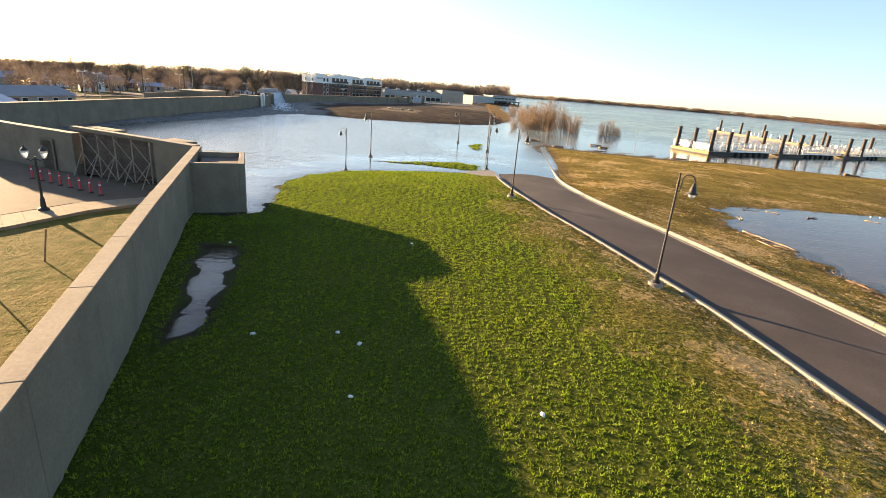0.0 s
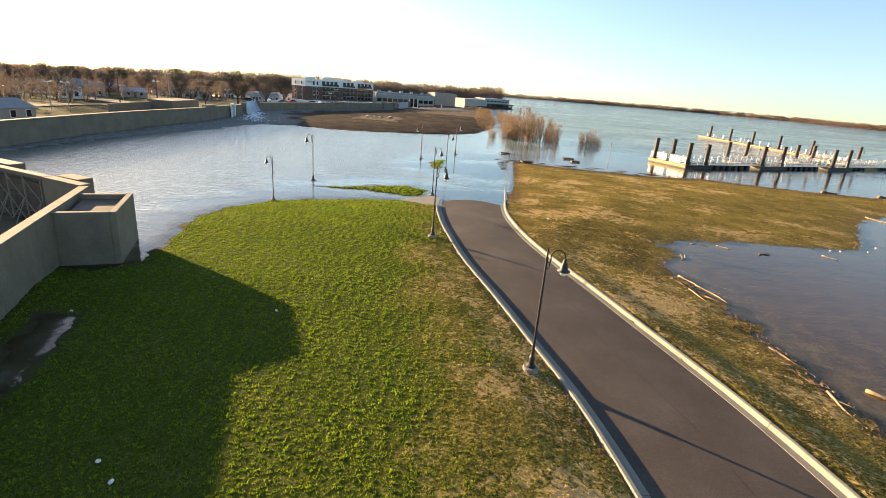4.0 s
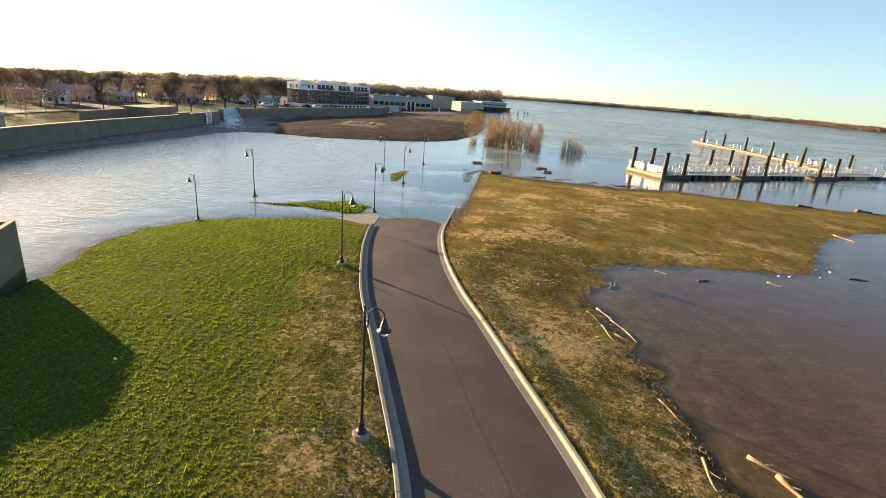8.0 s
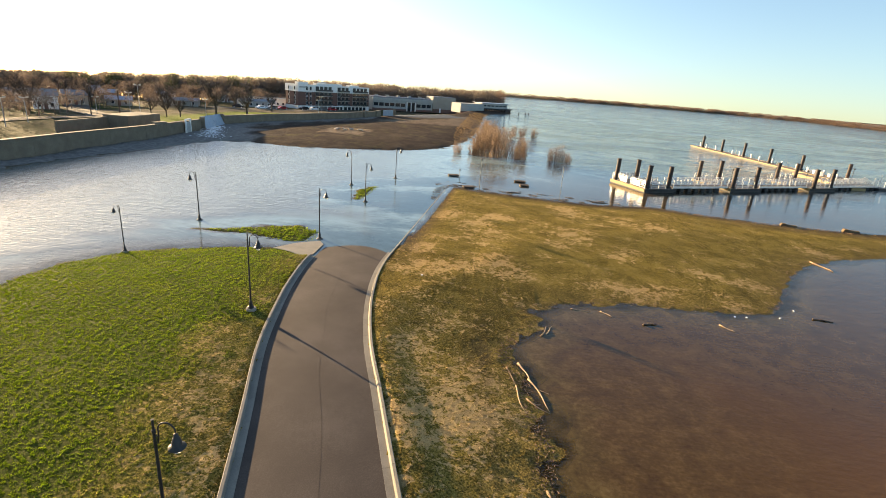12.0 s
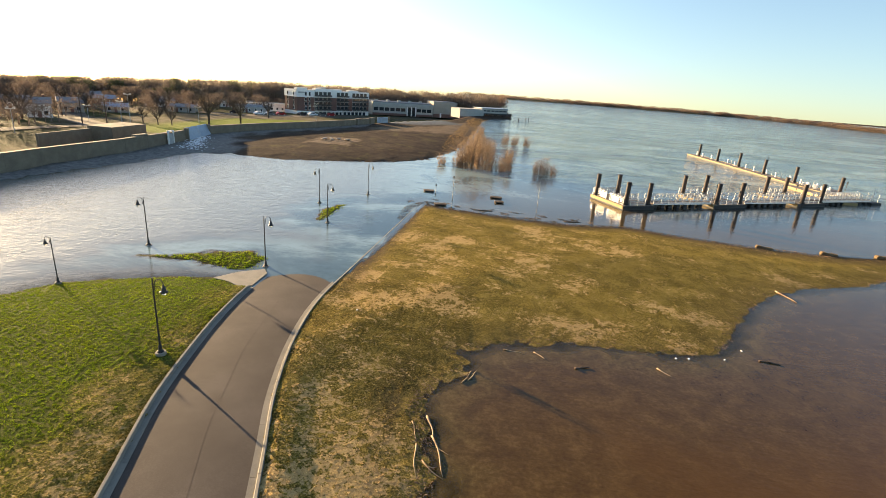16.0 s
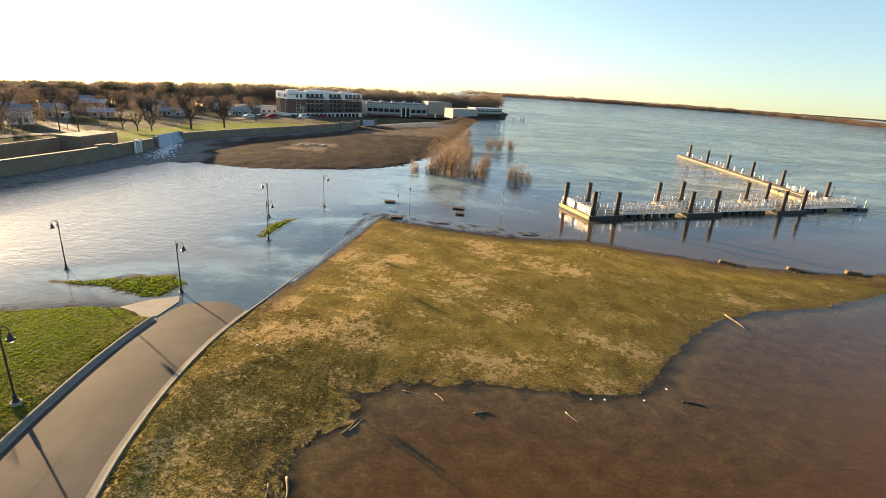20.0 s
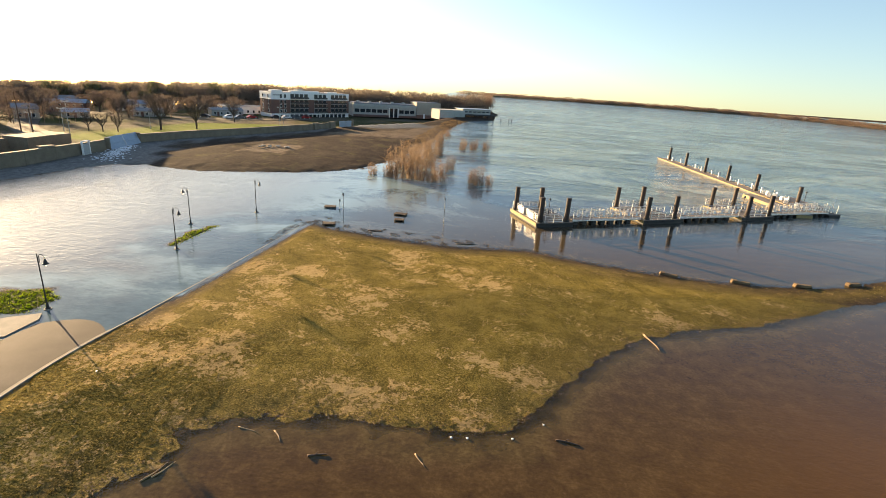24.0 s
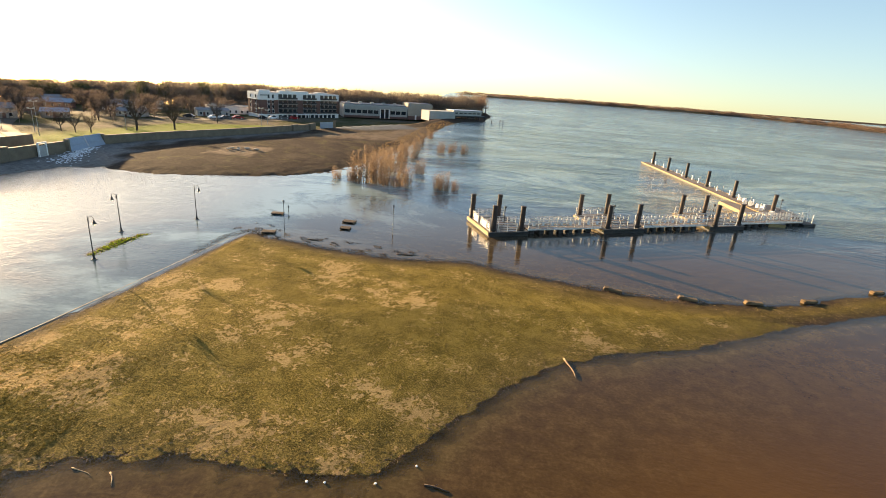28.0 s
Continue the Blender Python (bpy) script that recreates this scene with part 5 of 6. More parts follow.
kinds = [shrub(k) for k in range(3)]
for n, (x, y, s) in enumerate(((8.2, 96, 1.7), (11.2, 95.6, 1.4), (15.6, 97, 1.0), (14.0, 95.3, 0.8), (22.3, 95.2, 0.85), (21.0, 96.4, 0.7), (9.0, 104, 1.3), (12.0, 108, 1.2), (6.3, 96.5, 0.7), (3.2, 97.5, 0.6), (9.0, 113, 1.05), (10.5, 121, 1.0),
                               (8.4, 118, 0.9), (16.4, 108, 0.8), (9.6, 131, 1.0), (12.4, 127, 0.8), (11.0, 142, 0.9), (23.2, 140, 0.75), (20.2, 141, 0.8), (17.5, 139, 0.8), (10.6, 155, 0.8), (11.4, 168, 0.7), (7.0, 107, 0.7), (24, 96, 0.55))):
    m = pose(x, y, max(height(x, y), -0.3), 0, 0, n * 61) @ Matrix.Scale(s, 4)
    if n < 3:
        kinds[n].matrix_world = m
    else:
        copy_thing(kinds[n % 3], m).matrix_basis = m
# dry bank grass between the mud flat and the river
rs = np.random.RandomState(8)
c = np.stack([rs.uniform(2, 14, 2400), rs.uniform(112, 232, 2400)], 1)
edge = signed(MUD, c)
c = c[(edge > -0.6) & (edge < 5.5)]
z = heights(c)
p = np.c_[c, np.maximum(z, 0)]
n = len(p)
tuft = np.concatenate([slivers(p, p + np.stack([rs.randn(n) * 0.3, rs.randn(n) * 0.3, 0.10 + 0.26 * rs.rand(n)], 1), np.full(n, 0.09), rs) for _ in range(4)])
tagged(soup("bank_grass", tuft, DRYGRASS), "dry tan bank grass above the river edge", "grass", kind="stuff")

# ---------------- buildings ----------------
DARKGLASS = mat("window_glass", 0.08, 0.0, (0.02, 0.025, 0.03))
TRIM = mottled("grey_trim", [(0.3, (0.30, 0.30, 0.29)), (0.7, (0.45, 0.45, 0.43))], 1, 12, 0.7, bump=0.1)
TAN = mottled("tan_cladding", [(0.3, (0.25, 0.22, 0.18)), (0.7, (0.36, 0.33, 0.28))], 0.4, 8, 0.8, bump=0.1)
ROOF = mottled("grey_roof", [(0.3, (0.16, 0.16, 0.17)), (0.7, (0.28, 0.28, 0.29))], 0.6, 10, 0.75, bump=0.15)
PALE = mottled("pale_render", [(0.3, (0.28, 0.285, 0.265)), (0.7, (0.40, 0.405, 0.38))], 0.5, 9, 0.8, bump=0.1)
BLUEROOF = mottled("blue_metal_roof", [(0.3, (0.20, 0.26, 0.33)), (0.7, (0.33, 0.39, 0.46))], 0.5, 8, 0.45, 0.4, bump=0.1)


def window(parent, x, y, z, w, h, frame_mat, face=-1):
    """A window set in a front at local y: frame and recessed pane."""
    f = part("window", box((w + 0.16, 0.10, h + 0.16), (x, y + face * 0.04, z - 0.08), 0.015), frame_mat, parent)
    part("pane", box((w, 0.04, h), (x, y + face * 0.095, z), 0.0), DARKGLASS, f)
    return f


c, e = Vector((-68.8, 224.1)), Vector((-43.7, 256.0))
d = e - c
HL, HZ0 = 36.9, -4.7
hotel = thing("hotel", (c.x, c.y, HZ0), math.degrees(math.atan2(d.y, d.x)), "five-storey hotel in dark brick with white base and top floor", "building")
part("ground_floor", box((HL, 9.5, 2.15), (HL / 2, 4.75, 0), 0.02), WHITE, hotel, "white rendered ground floor")
part("brick_front", box((HL - 0.06, 9.44, 4.6), (HL / 2, 4.75, 2.15), 0.02), BRICK, hotel, "dark brick middle storeys")
part("top_storey", box((HL + 0.1, 9.6, 2.2), (HL / 2, 4.75, 6.75), 0.02), WHITE, hotel, "white top storey")
part("roof", box((HL - 0.5, 9.0, 0.06), (HL / 2, 4.75, 8.96), 0.0), ROOF, hotel)
for x0, x1, h in ((0.5, 5.0, 0.75), (9.0, 22.0, 0.65), (26.0, 31.0, 0.5)):
    part("parapet", box((x1 - x0, 2.6, h), ((x0 + x1) / 2, 1.5, 8.95), 0.02), WHITE, hotel)
part("cornice", box((HL + 0.4, 9.9, 0.14), (HL / 2, 4.75, 6.66), 0.02), WHITE, hotel)
part("roof_unit", box((3.0, 2.5, 1.0), (15.5, 6.0, 9.0), 0.05), TRIM, hotel)
for s in range(5):
    zb = (0.55, 2.55, 4.05, 5.5, 7.15)[s]
    hh = (1.2, 1.0, 1.0, 0.95, 1.2)[s]
    for x in (4.2, 6.0):
        window(hotel, x, 0, zb, 0.8, hh, WHITE)
    if s:
        for x in (9.2, 11.3, 13.4, 15.5, 20.2, 22.3, 24.4, 28.4, 30.5, 32.6, 34.7):
            bay = window(hotel, x, 0, zb, 1.55, hh + 0.15, TRIM)
            part("balcony_slab", box((1.9, 0.9, 0.10), (x, -0.5, zb - 0.2), 0.01), TRIM, bay)
            part("balcony_rail", box((1.9, 0.05, 0.5), (x, -0.92, zb - 0.1), 0.01), BLACK, bay)
    else:
        for k in range(13):
            window(hotel, 9.0 + k * 2.1, 0, 0.35, 1.4, 1.45, TRIM)
for s in range(4):
    for y in (2.2, 6.8):
        f = part("window", box((0.10, 0.9, 1.15), (-0.06, y, 2.6 + s * 1.5), 0.01), WHITE, hotel)
        part("pane", box((0.04, 0.72, 0.98), (-0.12, y, 2.68 + s * 1.5), 0.0), DARKGLASS, f)
part("sign_panel", box((3.2, 0.08, 0.5), (2.3, -0.10, 7.9), 0.01), TRIM, hotel, "grey sign panel")
part("entrance_canopy", box((6.0, 2.4, 0.25), (18.0, -1.3, 1.9), 0.03), WHITE, hotel)
for x in (15.4, 20.6):
    part("canopy_post", box((0.25, 0.25, 1.9), (x, -2.2, 0), 0.02), WHITE, hotel)

hotel.scale = (d.length / HL, 1.0, 1.30)
# long low exhibition building
c, e = Vector((-43.0, 262.5)), Vector((-13.5, 277.0))
d = e - c
L = d.length
low = thing("low_building", (c.x, c.y, -3.6), math.degrees(math.atan2(d.y, d.x)), "long low white building with dark window bands", "building")
part("wall", box((L, 12, 5.0), (L / 2, 6, 0), 0.03), PALE, low)
part("fascia", box((L + 0.3, 0.5, 1.1), (L / 2, -0.15, 3.9), 0.03), PALE, low)
part("roof", box((L - 1, 11, 0.5), (L / 2, 6.3, 5.0), 0.05), ROOF, low)
for k in range(5):
    part("roof_vent", box((1.6, 1.4, 0.7), (3 + k * 6.0, 4.0, 5.5), 0.1), TRIM, low)
for k in range(11):
    if k in (6, 7):
        continue
    f = part("window", box((2.5, 0.10, 1.5), (1.8 + k * 2.9, -0.06, 1.7), 0.01), TRIM, low)
    part("pane", box((2.35, 0.04, 1.35), (1.8 + k * 2.9, -0.12, 1.78), 0), DARKGLASS, f)
part("entrance", box((4.2, 0.3, 3.4), (20.8, -0.1, 0.2), 0.02), DARKGLASS, low, "dark glazed entrance")
for x in (18.5, 20.8, 23.1):
    part("entrance_pier", box((0.5, 0.7, 3.8), (x, -0.2, 0), 0.03), WHITE, low)
part("base_course", box((L, 0.12, 0.9), (L / 2, -0.1, 0.0), 0.01), BRICK, low)
low.scale = (1.0, 1.0, 1.22)
c, e = Vector((-13.2, 277.2)), Vector((-1.2, 283.0))
d = e - c
hall = thing("brick_hall", (c.x, c.y, -3.6), math.degrees(math.atan2(d.y, d.x)), "windowless tan hall beside the low white building", "building")
part("wall", box((d.length, 11, 6.8), (d.length / 2, 5.5, 0), 0.03), TAN, hall)
part("base_course", box((d.length, 0.14, 1.6), (d.length / 2, -0.1, 0), 0.01), BRICK, hall)
part("roof", box((d.length - 0.6, 10.4, 0.2), (d.length / 2, 5.5, 6.8), 0.05), ROOF, hall)
part("door", box((0.9, 0.08, 2.0), (4.2, -0.2, 0), 0.01), WHITE, hall)
hall.scale = (1.0, 1.0, 1.18)

# river pavilion: shore block, then a hall on piles over the water
pav = thing("pier_pavilion", (2.0, 243.0, -0.6), 34, "white riverside pavilion carried out over the water on piles", "building")
part("shore_block", box((13.5, 8, 4.3), (6.7, 4, 0.0), 0.03), PALE, pav)
part("shore_plinth", box((13.5, 0.12, 0.9), (6.7, -0.1, -0.1), 0.01), BRICK, pav)
part("pier_deck", box((17.6, 9, 0.45), (22.4, 5, 2.1), 0.03), BLACK, pav, "dark pier deck")
part("pier_hall", box((15.5, 7, 2.2), (21.4, 5.5, 2.55), 0.03), PALE, pav)
part("hall_roof", box((16.3, 7.8, 0.2), (21.4, 5.5, 4.75), 0.03), BLUEROOF, pav)
for k in range(6):
    f = part("window", box((2.0, 0.1, 0.75), (15.2 + k * 2.45, 1.95, 3.3), 0.01), TRIM, pav)
    part("pane", box((1.85, 0.04, 0.62), (15.2 + k * 2.45, 1.90, 3.36), 0), DARKGLASS, f)
for k in range(6):
    part("pile", rod((14.6 + k * 3.2, 1.2, -1.5), (14.6 + k * 3.2, 1.2, 2.1), 0.32, sides=8), STEEL_DARK, pav)
    part("pile", rod((14.6 + k * 3.2, 8.2, -1.5), (14.6 + k * 3.2, 8.2, 2.1), 0.32, sides=8), STEEL_DARK, pav)
for x, y in ((30.2, 252), (34.2, 258), (35.6, 257.4)):
    ob = thing("dolphin_pile", (x, y, -1), 0, "lone dark mooring dolphin beyond the pavilion", "pile", "mooring dolphins")
    part("shaft", rod((0, 0, 0), (0, 0, 2.1), 0.22, sides=8), STEEL_DARK, ob)


def house(x, y, rz, w, dpt, h, roof_h, wall_mat, roof_mat, label, base=None):
    z = height(x, y) if base is None else base
    th = thing("house", (x, y, z), rz, label, "house")
    part("wall", box((w, dpt, h), (0, 0, 0), 0.02), wall_mat, th)
    bm = bmesh.new()
    vs = [bm.verts.new(p) for p in ((-w / 2 - 0.3, -dpt / 2 - 0.3, h), (w / 2 + 0.3, -dpt / 2 - 0.3, h), (w / 2 + 0.3, dpt / 2 + 0.3, h), (-w / 2 - 0.3, dpt / 2 + 0.3, h), (-w / 2 - 0.3, 0, h + roof_h), (w / 2 + 0.3, 0, h + roof_h))]
    for f in ((0, 1, 5, 4), (2, 3, 4, 5), (0, 4, 3), (1, 2, 5), (3, 2, 1, 0)):
        bm.faces.new([vs[k] for k in f])
    part("roof", bm, roof_mat, th)
    n = max(2, int(w / 2.4))
    for s in range(max(1, int(h / 2.2))):
        for k in range(n):
            window(th, -w / 2 + (k + 0.5) * w / n, -dpt / 2, 0.7 + s * 2.1, 0.75, 1.0, WHITE)
    part("door", box((0.8, 0.08, 1.7), (-w / 2 + w / n, -dpt / 2 - 0.05, 0), 0.01), BRICK, th)
    part("chimney", box((0.5, 0.5, roof_h + 0.5), (w * 0.25, 0.6, h), 0.02), BRICK, th)
    return th


# town street
STREET = mottled("worn_street", [(0.3, (0.085, 0.072, 0.058)), (0.7, (0.15, 0.128, 0.10))], 0.3, 6, 0.9, bump=0.1)
STREET.node_tree.nodes["Principled BSDF"].inputs["Specular IOR Level"].default_value = 0.1
for line, w in (([(-60, 99), (-68, 107), (-80, 118), (-96, 132), (-118, 158)], 3.2), ([(-80, 118), (-84, 100), (-86, 70), (-84, 40)], 2.6), ([(-96, 190), (-78, 192), (-64, 204), (-52, 220)], 5.0)):
    c = smooth_line(line, 3.0)
    bm = bmesh.new()
    prev = None
    for k, q in enumerate(c):
        d = c[min(k + 1, len(c) - 1)] - c[max(k - 1, 0)]
        d = d / np.hypot(*d) * w
        pair = [bm.verts.new((q[0] + s * d[1], q[1] - s * d[0], height(q[0] + s * d[1], q[1] - s * d[0]) + 0.12)) for s in (-1, 1)]
        if prev:
            bm.faces.new((prev[0], prev[1], pair[1], pair[0]))
        prev = pair
    tagged(mesh_ob("street", bm, STREET), "worn grey-tan town street behind the flood wall", "road", kind="structure")

house(-104, 130, 42, 5.2, 4.6, 3.4, 1.6, WHITE, ROOF, "white two-storey house among bare trees")
house(-107, 163, 35, 7, 5, 1.9, 1.1, TAN, BLUEROOF, "low house with a pale blue metal roof")
house(-124, 124, 50, 9, 6, 2.4, 1.5, TAN, ROOF, "tan bungalow with a grey roof")
house(-98, 186, 20, 9, 6, 2.0, 0.9, PALE, ROOF, "long pale single-storey block with a grey roof")
house(-84, 214, 40, 12, 7, 2.4, 0.8, PALE, ROOF, "pale low block behind a car park", None)
house(-118, 92, 60, 9, 6, 2.2, 1.4, BRICK, ROOF, "brick bungalow with a grey roof")
shed = house(-66, 44, 78, 20, 8, 2.2, 1.1, TRIM, BLUEROOF, "long grey shed with a pale blue metal roof", -1.0)
house(-74, 70, 80, 12, 7, 2.0, 1.2, TAN, ROOF, "low tan building behind the flood wall", -1.0)


ht = random.Random(5)
for k in range(16):
    x, y = -108 - 70 * ht.random(), 112 + 130 * ht.random()
    house(x, y, ht.uniform(20, 60), ht.uniform(6, 10), 5.5, ht.uniform(2.2, 3.4), 1.4, (PALE, TAN, WHITE, BRICK)[k % 4], (ROOF, TRIM, BLUEROOF)[k % 3], ("pale rendered", "tan clad", "white boarded", "dark brick")[k % 4] + " house half hidden among bare town trees")
for x, y, w, rz in ((-86, 236, 22, 40), (-108, 262, 26, 35), (-78, 262, 18, 40), (-128, 232, 18, 40)):
    house(x, y, rz, w, 8, 3.4, 0.3, WHITE, PALE, "flat-roofed white commercial block behind the hotel car park")


def car(x, y, rz, paint):
    th = thing("parked_car", (x, y, height(x, y)), rz, "parked car in the town lot", "car", "parked cars")
    bm = bmesh.new()
    prof = [(-2.1, 0.3), (-2.1, 0.8), (-1.5, 0.95), (-0.9, 1.4), (0.7, 1.42), (1.3, 0.95), (2.05, 0.8), (2.1, 0.3)]
    a, b = [bm.verts.new((px, -0.85, pz)) for px, pz in prof], [bm.verts.new((px, 0.85, pz)) for px, pz in prof]
    bm.faces.new(a), bm.faces.new(b[::-1])
    for k in range(8):
        bm.faces.new((a[k], b[k], b[(k + 1) % 8], a[(k + 1) % 8]))
    bmesh.ops.recalc_face_normals(bm, faces=bm.faces[:])
    part("body", bm, paint, th)
    for s in (-1, 1):
        part("side_window", box((1.7, 0.03, 0.36), (-0.1, s * 0.86, 0.98), 0.0), DARKGLASS, th)
        for px in (-1.3, 1.3):
            w = part("wheel", rod((px, s * 0.72, 0.33), (px, s * 0.9, 0.33), 0.33, sides=12), BLACK, th)
            part("rim", rod((px, s * 0.9, 0.33), (px, s * 0.92, 0.33), 0.2, sides=10), ALU, w)
    return th


PAINTS = [mat("car_white", 0.25, 0.0, (0.75, 0.75, 0.74)), mat("car_grey", 0.25, 0.5, (0.16, 0.17, 0.18)), mat("car_red", 0.25, 0.0, (0.32, 0.02, 0.02)), mat("car_black", 0.2, 0.0, (0.02, 0.02, 0.025))]
for k, (x, y, a) in enumerate(((-75, 199, 50), (-72, 202, 50), (-69, 205.5, 50), (-63, 214, 50), (-60, 218, 50), (-57, 221.5, 50), (-54, 225, 50), (-83, 196, 20))):
    car(x, y, a, PAINTS[k % 4])


def yard_light(x, y, h, rz=0):
    th = thing("flood_light", (x, y, height(x, y)), rz, "tall grey pole with a pair of floodlights", "light pole", "town light poles")
    part("pole", rod((0, 0, -0.2), (0, 0, h), 0.07, 0.045, 8), TRIM, th)
    part("cross_bar", box((1.4, 0.08, 0.08), (0, 0, h - 0.1), 0.01), ALU, th)
    for s in (-0.55, 0.55):
        part("lamp_head", box((0.45, 0.3, 0.22), (s, -0.1, h), 0.03), TRIM, th)
    return th


for x, y, h in ((-76.6, 87.8, 5.0), (-78.9, 95.2, 4.6), (-72, 118.9, 7.5), (-86.2, 124, 4.0), (-77.6, 123.8, 5.5), (-67.7, 141.3, 4.4), (-44, 172, 6.5), (-50, 190, 5.0)):
    yard_light(x, y, h, 40)
# ring walls and stores behind the far wall
tagged(mesh_ob("inner_wall", box((22, 0.4, 3.0), (-61.5, 92, -1.0), 0.03, radians(88)), CONCRETE), "low concrete yard wall behind the flood wall", "wall", kind="structure")
tagged(mesh_ob("inner_wall", box((9, 5.0, 3.4), (-59.5, 97, -1.0), 0.03, radians(86)), CONCRETE), "low concrete pump house behind the flood wall", "wall", kind="structure")
for x, y, w in ((-46.8, 84.5, 2.4), (-22.6, 158.4, 2.6), (-25.2, 151.6, 2.2)):
    tagged(mesh_ob("wall_pier", box((w, 1.0, 3.6), (x, y, -0.8), 0.04, radians(75)), CONCRETE), "concrete pier built against the flood wall", "pier", kind="structure")
# steel gate closing the gap in the far wall
gate2 = thing("far_flood_gate", (-46.1, 101.0, 0), 94.5, "pale blue-grey steel flood gate closing the far wall", "gate")
for x, w in ((-2.35, 4.5), (2.35, 4.5)):
    pn = part("gate_panel", box((w, 0.2, 2.7), (0, 0, 0), 0.03), BLUEROOF, gate2)
    pn.matrix_basis = pose(x, -0.9, 0.45, -24, 0, 0)
    part("panel_rib", box((w - 0.3, 0.10, 0.12), (0, -0.13, 1.3), 0.02), BLUEROOF, pn)
part("sill", box((9.4, 1.2, 1.3), (0, -0.6, -0.9), 0.03), CONCRETE, gate2, "concrete sill")
part("culvert_mouth", box((2.6, 0.3, 0.5), (1.9, -1.15, -0.02), 0.02), BLACK, gate2, "dark culvert mouth")
for s, x in ((-1, -4.75), (1, 4.75)):
    part("gate_post", box((0.4, 0.9, 3.6), (x, -0.2, -0.7), 0.03), CONCRETE, gate2, "concrete gate post")
# foaming outflow in front of the gate
FOAM = mottled("foam", [(0.3, (0.60, 0.61, 0.62)), (0.7, (0.85, 0.85, 0.85))], 1.2, 9, 0.5, bump=0.3)
rs = np.random.RandomState(12)
tri = []
for k in range(420):
    t = rs.rand()
    x, y = -45.0 + 4.0 * t + rs.randn() * (0.5 + 0.9 * t), 101.5 - 13.0 * t + rs.randn() * 0.8
    a, r = rs.rand() * 6.283, 0.04 + 0.13 * rs.rand()
    zz = max(height(x, y), 0) + 0.03 + 0.02 * rs.rand()
    ring = [(x + r * (1.0 + 0.5 * rs.rand()) * math.cos(a + j * 1.2566), y + 1.6 * r * (1.0 + 0.5 * rs.rand()) * math.sin(a + j * 1.2566), zz) for j in range(5)]
    tri += [[(x, y, zz + 0.06), ring[j], ring[(j + 1) % 5]] for j in range(5)]
tagged(soup("outflow_foam", tri, FOAM), "white foam on the outflow in front of the far gate", "foam", kind="stuff")
gate3 = thing("ramp_gate", (-20.4, 165.4, 0), 62, "pale steel gate at the end of the far wall", "gate")
for k in range(2):
    part("gate_panel", box((2.6, 0.2, 2.3), (-1.4 + k * 2.7, 0, 0.4), 0.02), BLUEROOF, gate3)
part("gate_post", box((0.5, 0.8, 3.6), (3.2, 0, -0.6), 0.03), CONCRETE, gate3, "concrete gate post")
# white-framed sluice in the far wall
sl = thing("sluice_gate", (-45.9, 91.0, 0), 93, "small white-framed sluice gate on the flood wall", "sluice gate")
part("sluice_leaf", box((1.5, 0.2, 1.9), (0, -0.42, 0.5), 0.02), TRIM, sl)
for x in (-0.85, 0.85):
    part("guide_frame", box((0.18, 0.3, 2.4), (x, -0.45, 0.4), 0.02), WHITE, sl, "white guide frame")
part("guide_frame", box((1.9, 0.3, 0.16), (0, -0.45, 2.8), 0.02), WHITE, sl, "white guide frame")
part("apron", box((3.2, 1.6, 0.5), (0, -1.2, -0.1), 0.04), CONCRETE, sl, "concrete apron")
# utility poles and their wires along the street
spots = [(-66, 103, 9.0), (-84, 119, 9.0), (-103, 136, 9.0), (-124, 160, 9.0)]
for x, y, h in spots:
    th = thing("utility_pole", (x, y, height(x, y)), 42, "weathered wooden utility pole with a cross-arm", "utility pole", "utility poles")
    part("pole", rod((0, 0, -0.3), (0, 0, h - 1.5), 0.14, 0.09, 8), DARKWOOD, th)
    part("cross_arm", box((0.12, 2.0, 0.12), (0, 0, h - 2.2), 0.01), DARKWOOD, th)
    for s in (-0.85, 0.0, 0.85):
        part("insulator", lathe([(0.05, h - 2.08), (0.07, h - 1.98), (0.03, h - 1.9)], 6, at=(0, s, 0)), TRIM, th)
# rubble and pale sand heap on the mud flat
rs = np.random.RandomState(21)
SAND = mottled("pale_sand", [(0.3, (0.30, 0.23, 0.17)), (0.7, (0.52, 0.44, 0.35))], 0.8, 8, 0.9, bump=0.3)
for k in range(7):
    x, y = -24 + 6 * rs.rand(), 110 + 5 * rs.rand()
    bm = bmesh.new()
    bmesh.ops.create_icosphere(bm, subdivisions=1, radius=0.3 + 0.4 * rs.rand())
    for v in bm.verts:
        v.co.z *= 0.35
        v.co *= 0.8 + 0.4 * rs.rand()
    ob = mesh_ob("rubble_stone", bm, SAND)
    ob.matrix_world = pose(x, y, height(x, y) + 0.22)
    tagged(ob, "pale rubble stone on the sandy patch", "stone", "rubble stones")

# seam down the middle of the lane
ys = np.linspace(-6, 35, 60)
seam = [((road_x(y, LEFT) + road_x(y, RIGHT)) / 2 + 0.25 + 0.05 * math.sin(y * 0.9), y) for y in ys]
bm = bmesh.new()
prev = None
for x, y in seam:
    z = float(np.interp(y, ROAD_Y, ROAD_Z)) + 0.0935
    pair = (bm.verts.new((x - 0.006, y, z)), bm.verts.new((x + 0.006, y, z)))
    if prev:
        bm.faces.new((prev[0], prev[1], pair[1], pair[0]))
    prev = pair
TAR = mat("tar_seam", 0.9, 0.0, (0.064, 0.051, 0.043))
TAR.node_tree.nodes["Principled BSDF"].inputs["Specular IOR Level"].default_value = 0.1
part("joint_seam", bm, TAR, road, "dark tarred joint")

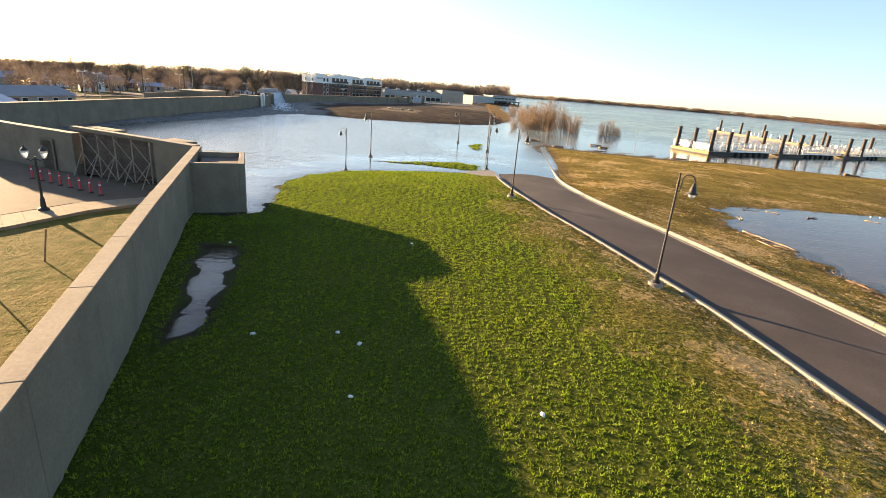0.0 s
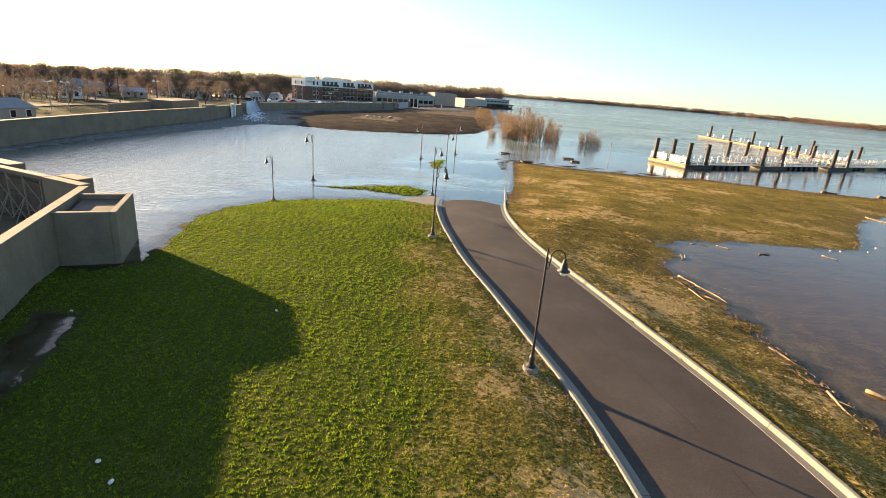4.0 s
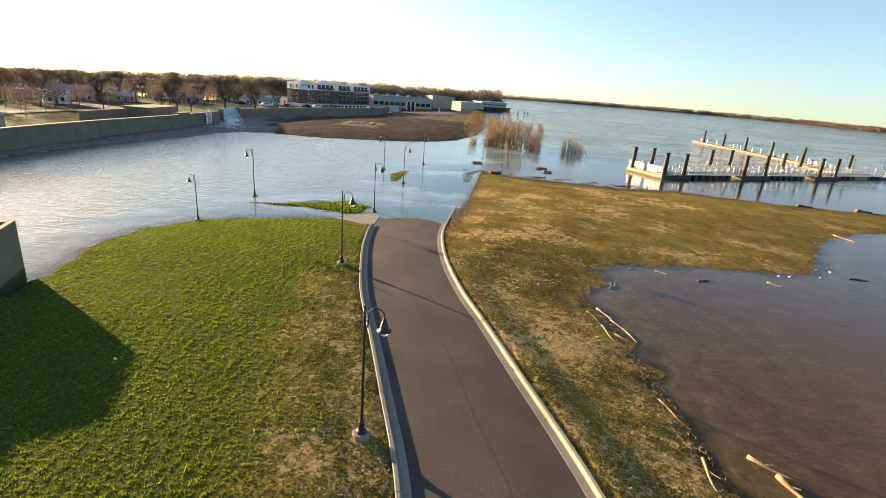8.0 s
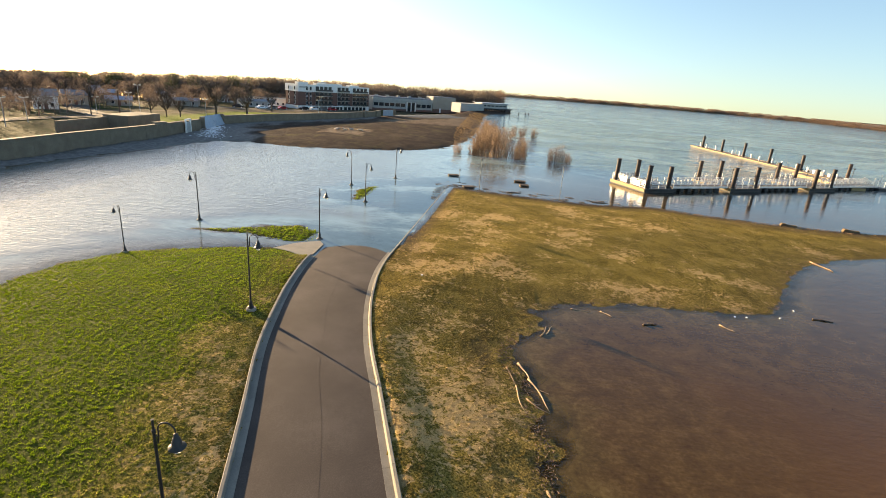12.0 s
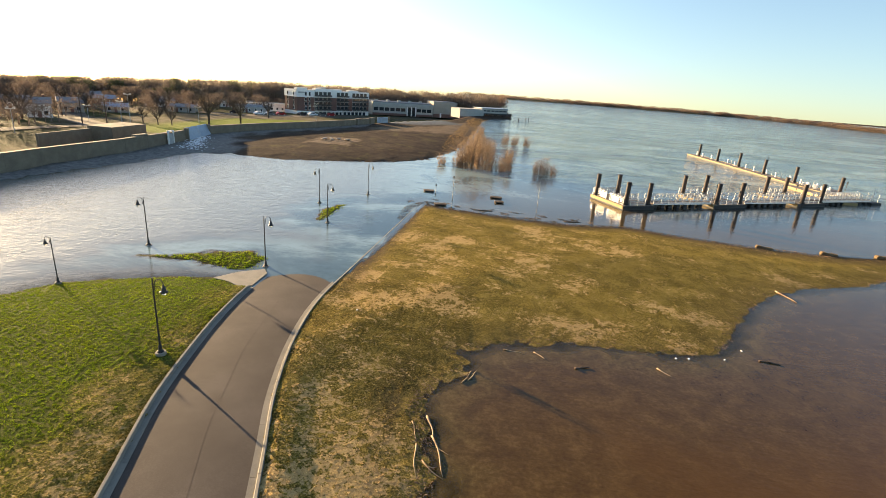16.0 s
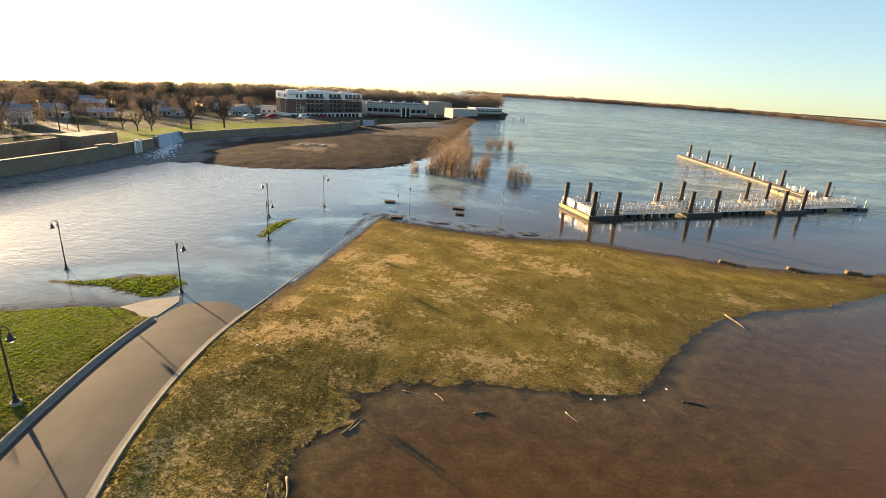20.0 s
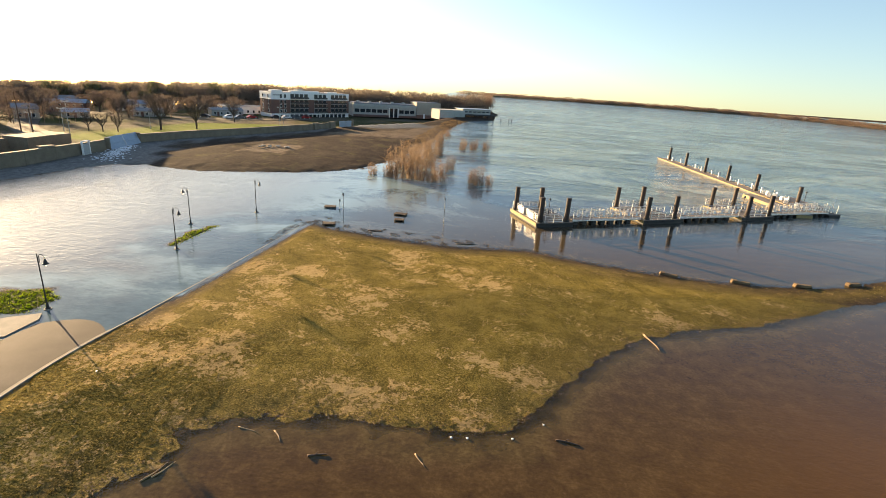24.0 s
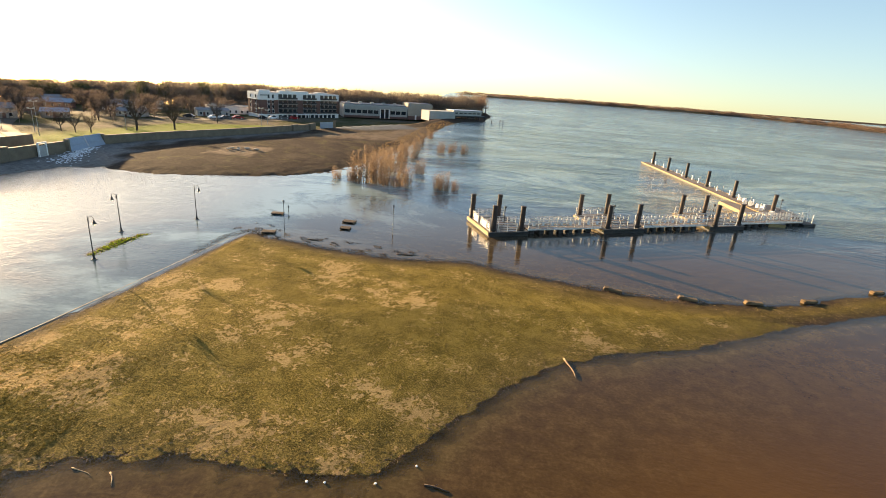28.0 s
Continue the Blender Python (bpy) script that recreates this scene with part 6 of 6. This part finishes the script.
# ---------------- lawn blades ----------------
GRASS = mat("grass_blades", 0.75)
gb_ = GRASS.node_tree.nodes["Principled BSDF"]
ta = node(GRASS, "ShaderNodeAttribute")
ta.attribute_name = "tone"
tsep = node(GRASS, "ShaderNodeSeparateColor")
link(GRASS, ta.outputs["Color"], tsep.inputs[0])
blade = turf_colour(GRASS, tsep.outputs["Red"], tsep.outputs["Green"], node(GRASS, "ShaderNodeTexCoord").outputs["Object"])
bright = node(GRASS, "ShaderNodeVectorMath")
bright.operation = "SCALE"
link(GRASS, blade, bright.inputs[0])
link(GRASS, tsep.outputs["Blue"], bright.inputs["Scale"])
blade = bright.outputs[0]
link(GRASS, blade, gb_.inputs["Base Color"])
tl = node(GRASS, "ShaderNodeBsdfTranslucent")
link(GRASS, blade, tl.inputs["Color"])
ms = node(GRASS, "ShaderNodeMixShader")
ms.inputs[0].default_value = 0.42
link(GRASS, gb_.outputs[0], ms.inputs[1])
link(GRASS, tl.outputs[0], ms.inputs[2])
link(GRASS, ms.outputs[0], GRASS.node_tree.nodes["Material Output"].inputs["Surface"])
rs = np.random.RandomState(17)


def lawn(name, x0, x1, y0, y1, per_m2, size, label):
    n = int((x1 - x0) * (y1 - y0) * per_m2)
    c = np.stack([rs.uniform(x0, x1, n), rs.uniform(y0, y1, n)], 1)
    shy = 0.05 + np.where((c[:, 1] > 56) & (c[:, 0] < 34), np.clip(1.3 + wobble(c, 0.9, 2.2, 53) + wobble(c, 0.3, 0.6, 54), 0, 3), 0) + np.where((c[:, 0] > 4) & (c[:, 1] < 56), np.clip(0.5 + wobble(c, 0.6, 1.6, 51) + wobble(c, 0.4, 0.5, 52), 0.0, 3), 0)
    keep = (signed(PARK, c) > shy) | (signed(ISLE_A, c) > 0.1) | (signed(ISLE_B, c) > 0.1)
    keep &= (signed(DRY, c) < -0.27) & (signed(PUDDLE, c) < -0.1) & (signed(quad, c) < -0.1)
    out = np.maximum(road_x(c[:, 1], LEFT) - c[:, 0], c[:, 0] - road_x(c[:, 1], RIGHT))
    keep &= (out > 0.52) | (c[:, 1] > 64)
    c, out = c[keep], out[keep]
    z = heights(c)
    cov, _ = cover_of(c, z)
    clump = wobble(c, 0.65, 0.42, 31) + wobble(c, 0.45, 0.20, 34)
    green, worn = cov[:, 0], cov[:, 1]
    bald = (clump < -0.45) & (rs.rand(len(c)) < 0.45)
    c, z, green, clump, worn = c[~bald], z[~bald], green[~bald], clump[~bald], worn[~bald]
    m = len(c)
    tone = np.stack([green, worn, 0.62 + 0.55 * rs.rand(m) + 0.16 * np.clip(clump, -1, 1)], 1)
    tris, tones = [], []
    hgt = size * np.where(green > 0.5, 1.0, 0.75) * (0.55 + 0.6 * rs.rand(m)) * np.clip(1 + np.where(green > 0.5, 0.55, 0.45) * clump, 0.3, 2.0) * (1 - 0.3 * worn * (green < 0.6))
    for k in range(4):
        a = rs.rand(m) * 6.283
        q = rs.rand(m) * size * 1.1
        base = np.stack([c[:, 0] + q * np.cos(a), c[:, 1] + q * np.sin(a), z - 0.01], 1)
        b2 = rs.rand(m) * 6.283
        w = size * (0.22 + 0.22 * rs.rand(m))
        s = np.stack([np.cos(b2) * w, np.sin(b2) * w, np.zeros(m)], 1)
        tip = base + np.stack([rs.randn(m) * size * 0.5, rs.randn(m) * size * 0.5, hgt], 1)
        tris.append(np.stack([base - s, base + s, tip], 1))
        tones.append(tone)
    ob = soup(name, np.concatenate(tris), GRASS, tone=np.concatenate(tones))
    return tagged(ob, label, "grass", kind="stuff")


lawn("lawn_grass", -25, 9.5, -6, 38, 170, 0.052, "short green lawn grass growing in uneven clumps")
lawn("point_grass", -3, 31, 24, 66, 120, 0.046, "olive and straw-coloured grass of the low point")
lawn("spit_grass", 31, 80, 38, 68, 32, 0.062, "olive grass on the narrow spit of land")
lawn("islet_grass", -16, -4, 36, 62, 40, 0.10, "bright green grass on the flooded islets")
# wrack line of dark drifted stems along the bay
WRACK = mottled("wrack", [(0.3, (0.090, 0.054, 0.032)), (0.7, (0.23, 0.148, 0.090))], 2, 12, 0.9, bump=0)
edge_c = np.stack([rs.uniform(5, 60, 60000), rs.uniform(4, 56, 60000)], 1)
sd = signed(PARK, edge_c)
edge_c = edge_c[(np.abs(sd - 0.15) < 0.45) & (rs.rand(len(sd)) < 0.9)]
edge_c2 = np.stack([rs.uniform(1, 50, 70000), rs.uniform(56, 69, 70000)], 1)
sd = signed(PARK, edge_c2)
drift = wobble(edge_c2, 0.7, 2.4, 91)
edge_c2 = edge_c2[(np.abs(sd + 0.2) < 0.5) & (rs.rand(len(sd)) < 0.6) | (edge_c2[:, 0] < 24) & (sd < 0.2) & (sd > -3.4) & (drift > 0.35)]
edge_c3 = np.stack([rs.uniform(5, 12, 12000), rs.uniform(-4, 25, 12000)], 1)
edge_c3 = edge_c3[np.abs(signed(PARK, edge_c3) - 0.05) < 0.34]
p = np.concatenate([edge_c, edge_c2, edge_c3])
n = len(p)
p3 = np.c_[p, np.maximum(heights(p), 0.0) + 0.02]
a = rs.rand(n) * 6.283
q3 = p3 + np.stack([np.cos(a), np.sin(a), 0.15 * rs.rand(n)], 1) * (0.06 + 0.16 * rs.rand(n))[:, None]
tagged(soup("wrack_line", slivers(p3, q3, 0.025 + 0.03 * rs.rand(n), rs), WRACK), "dark drifted stems and scum along the waterline", "debris", kind="stuff")
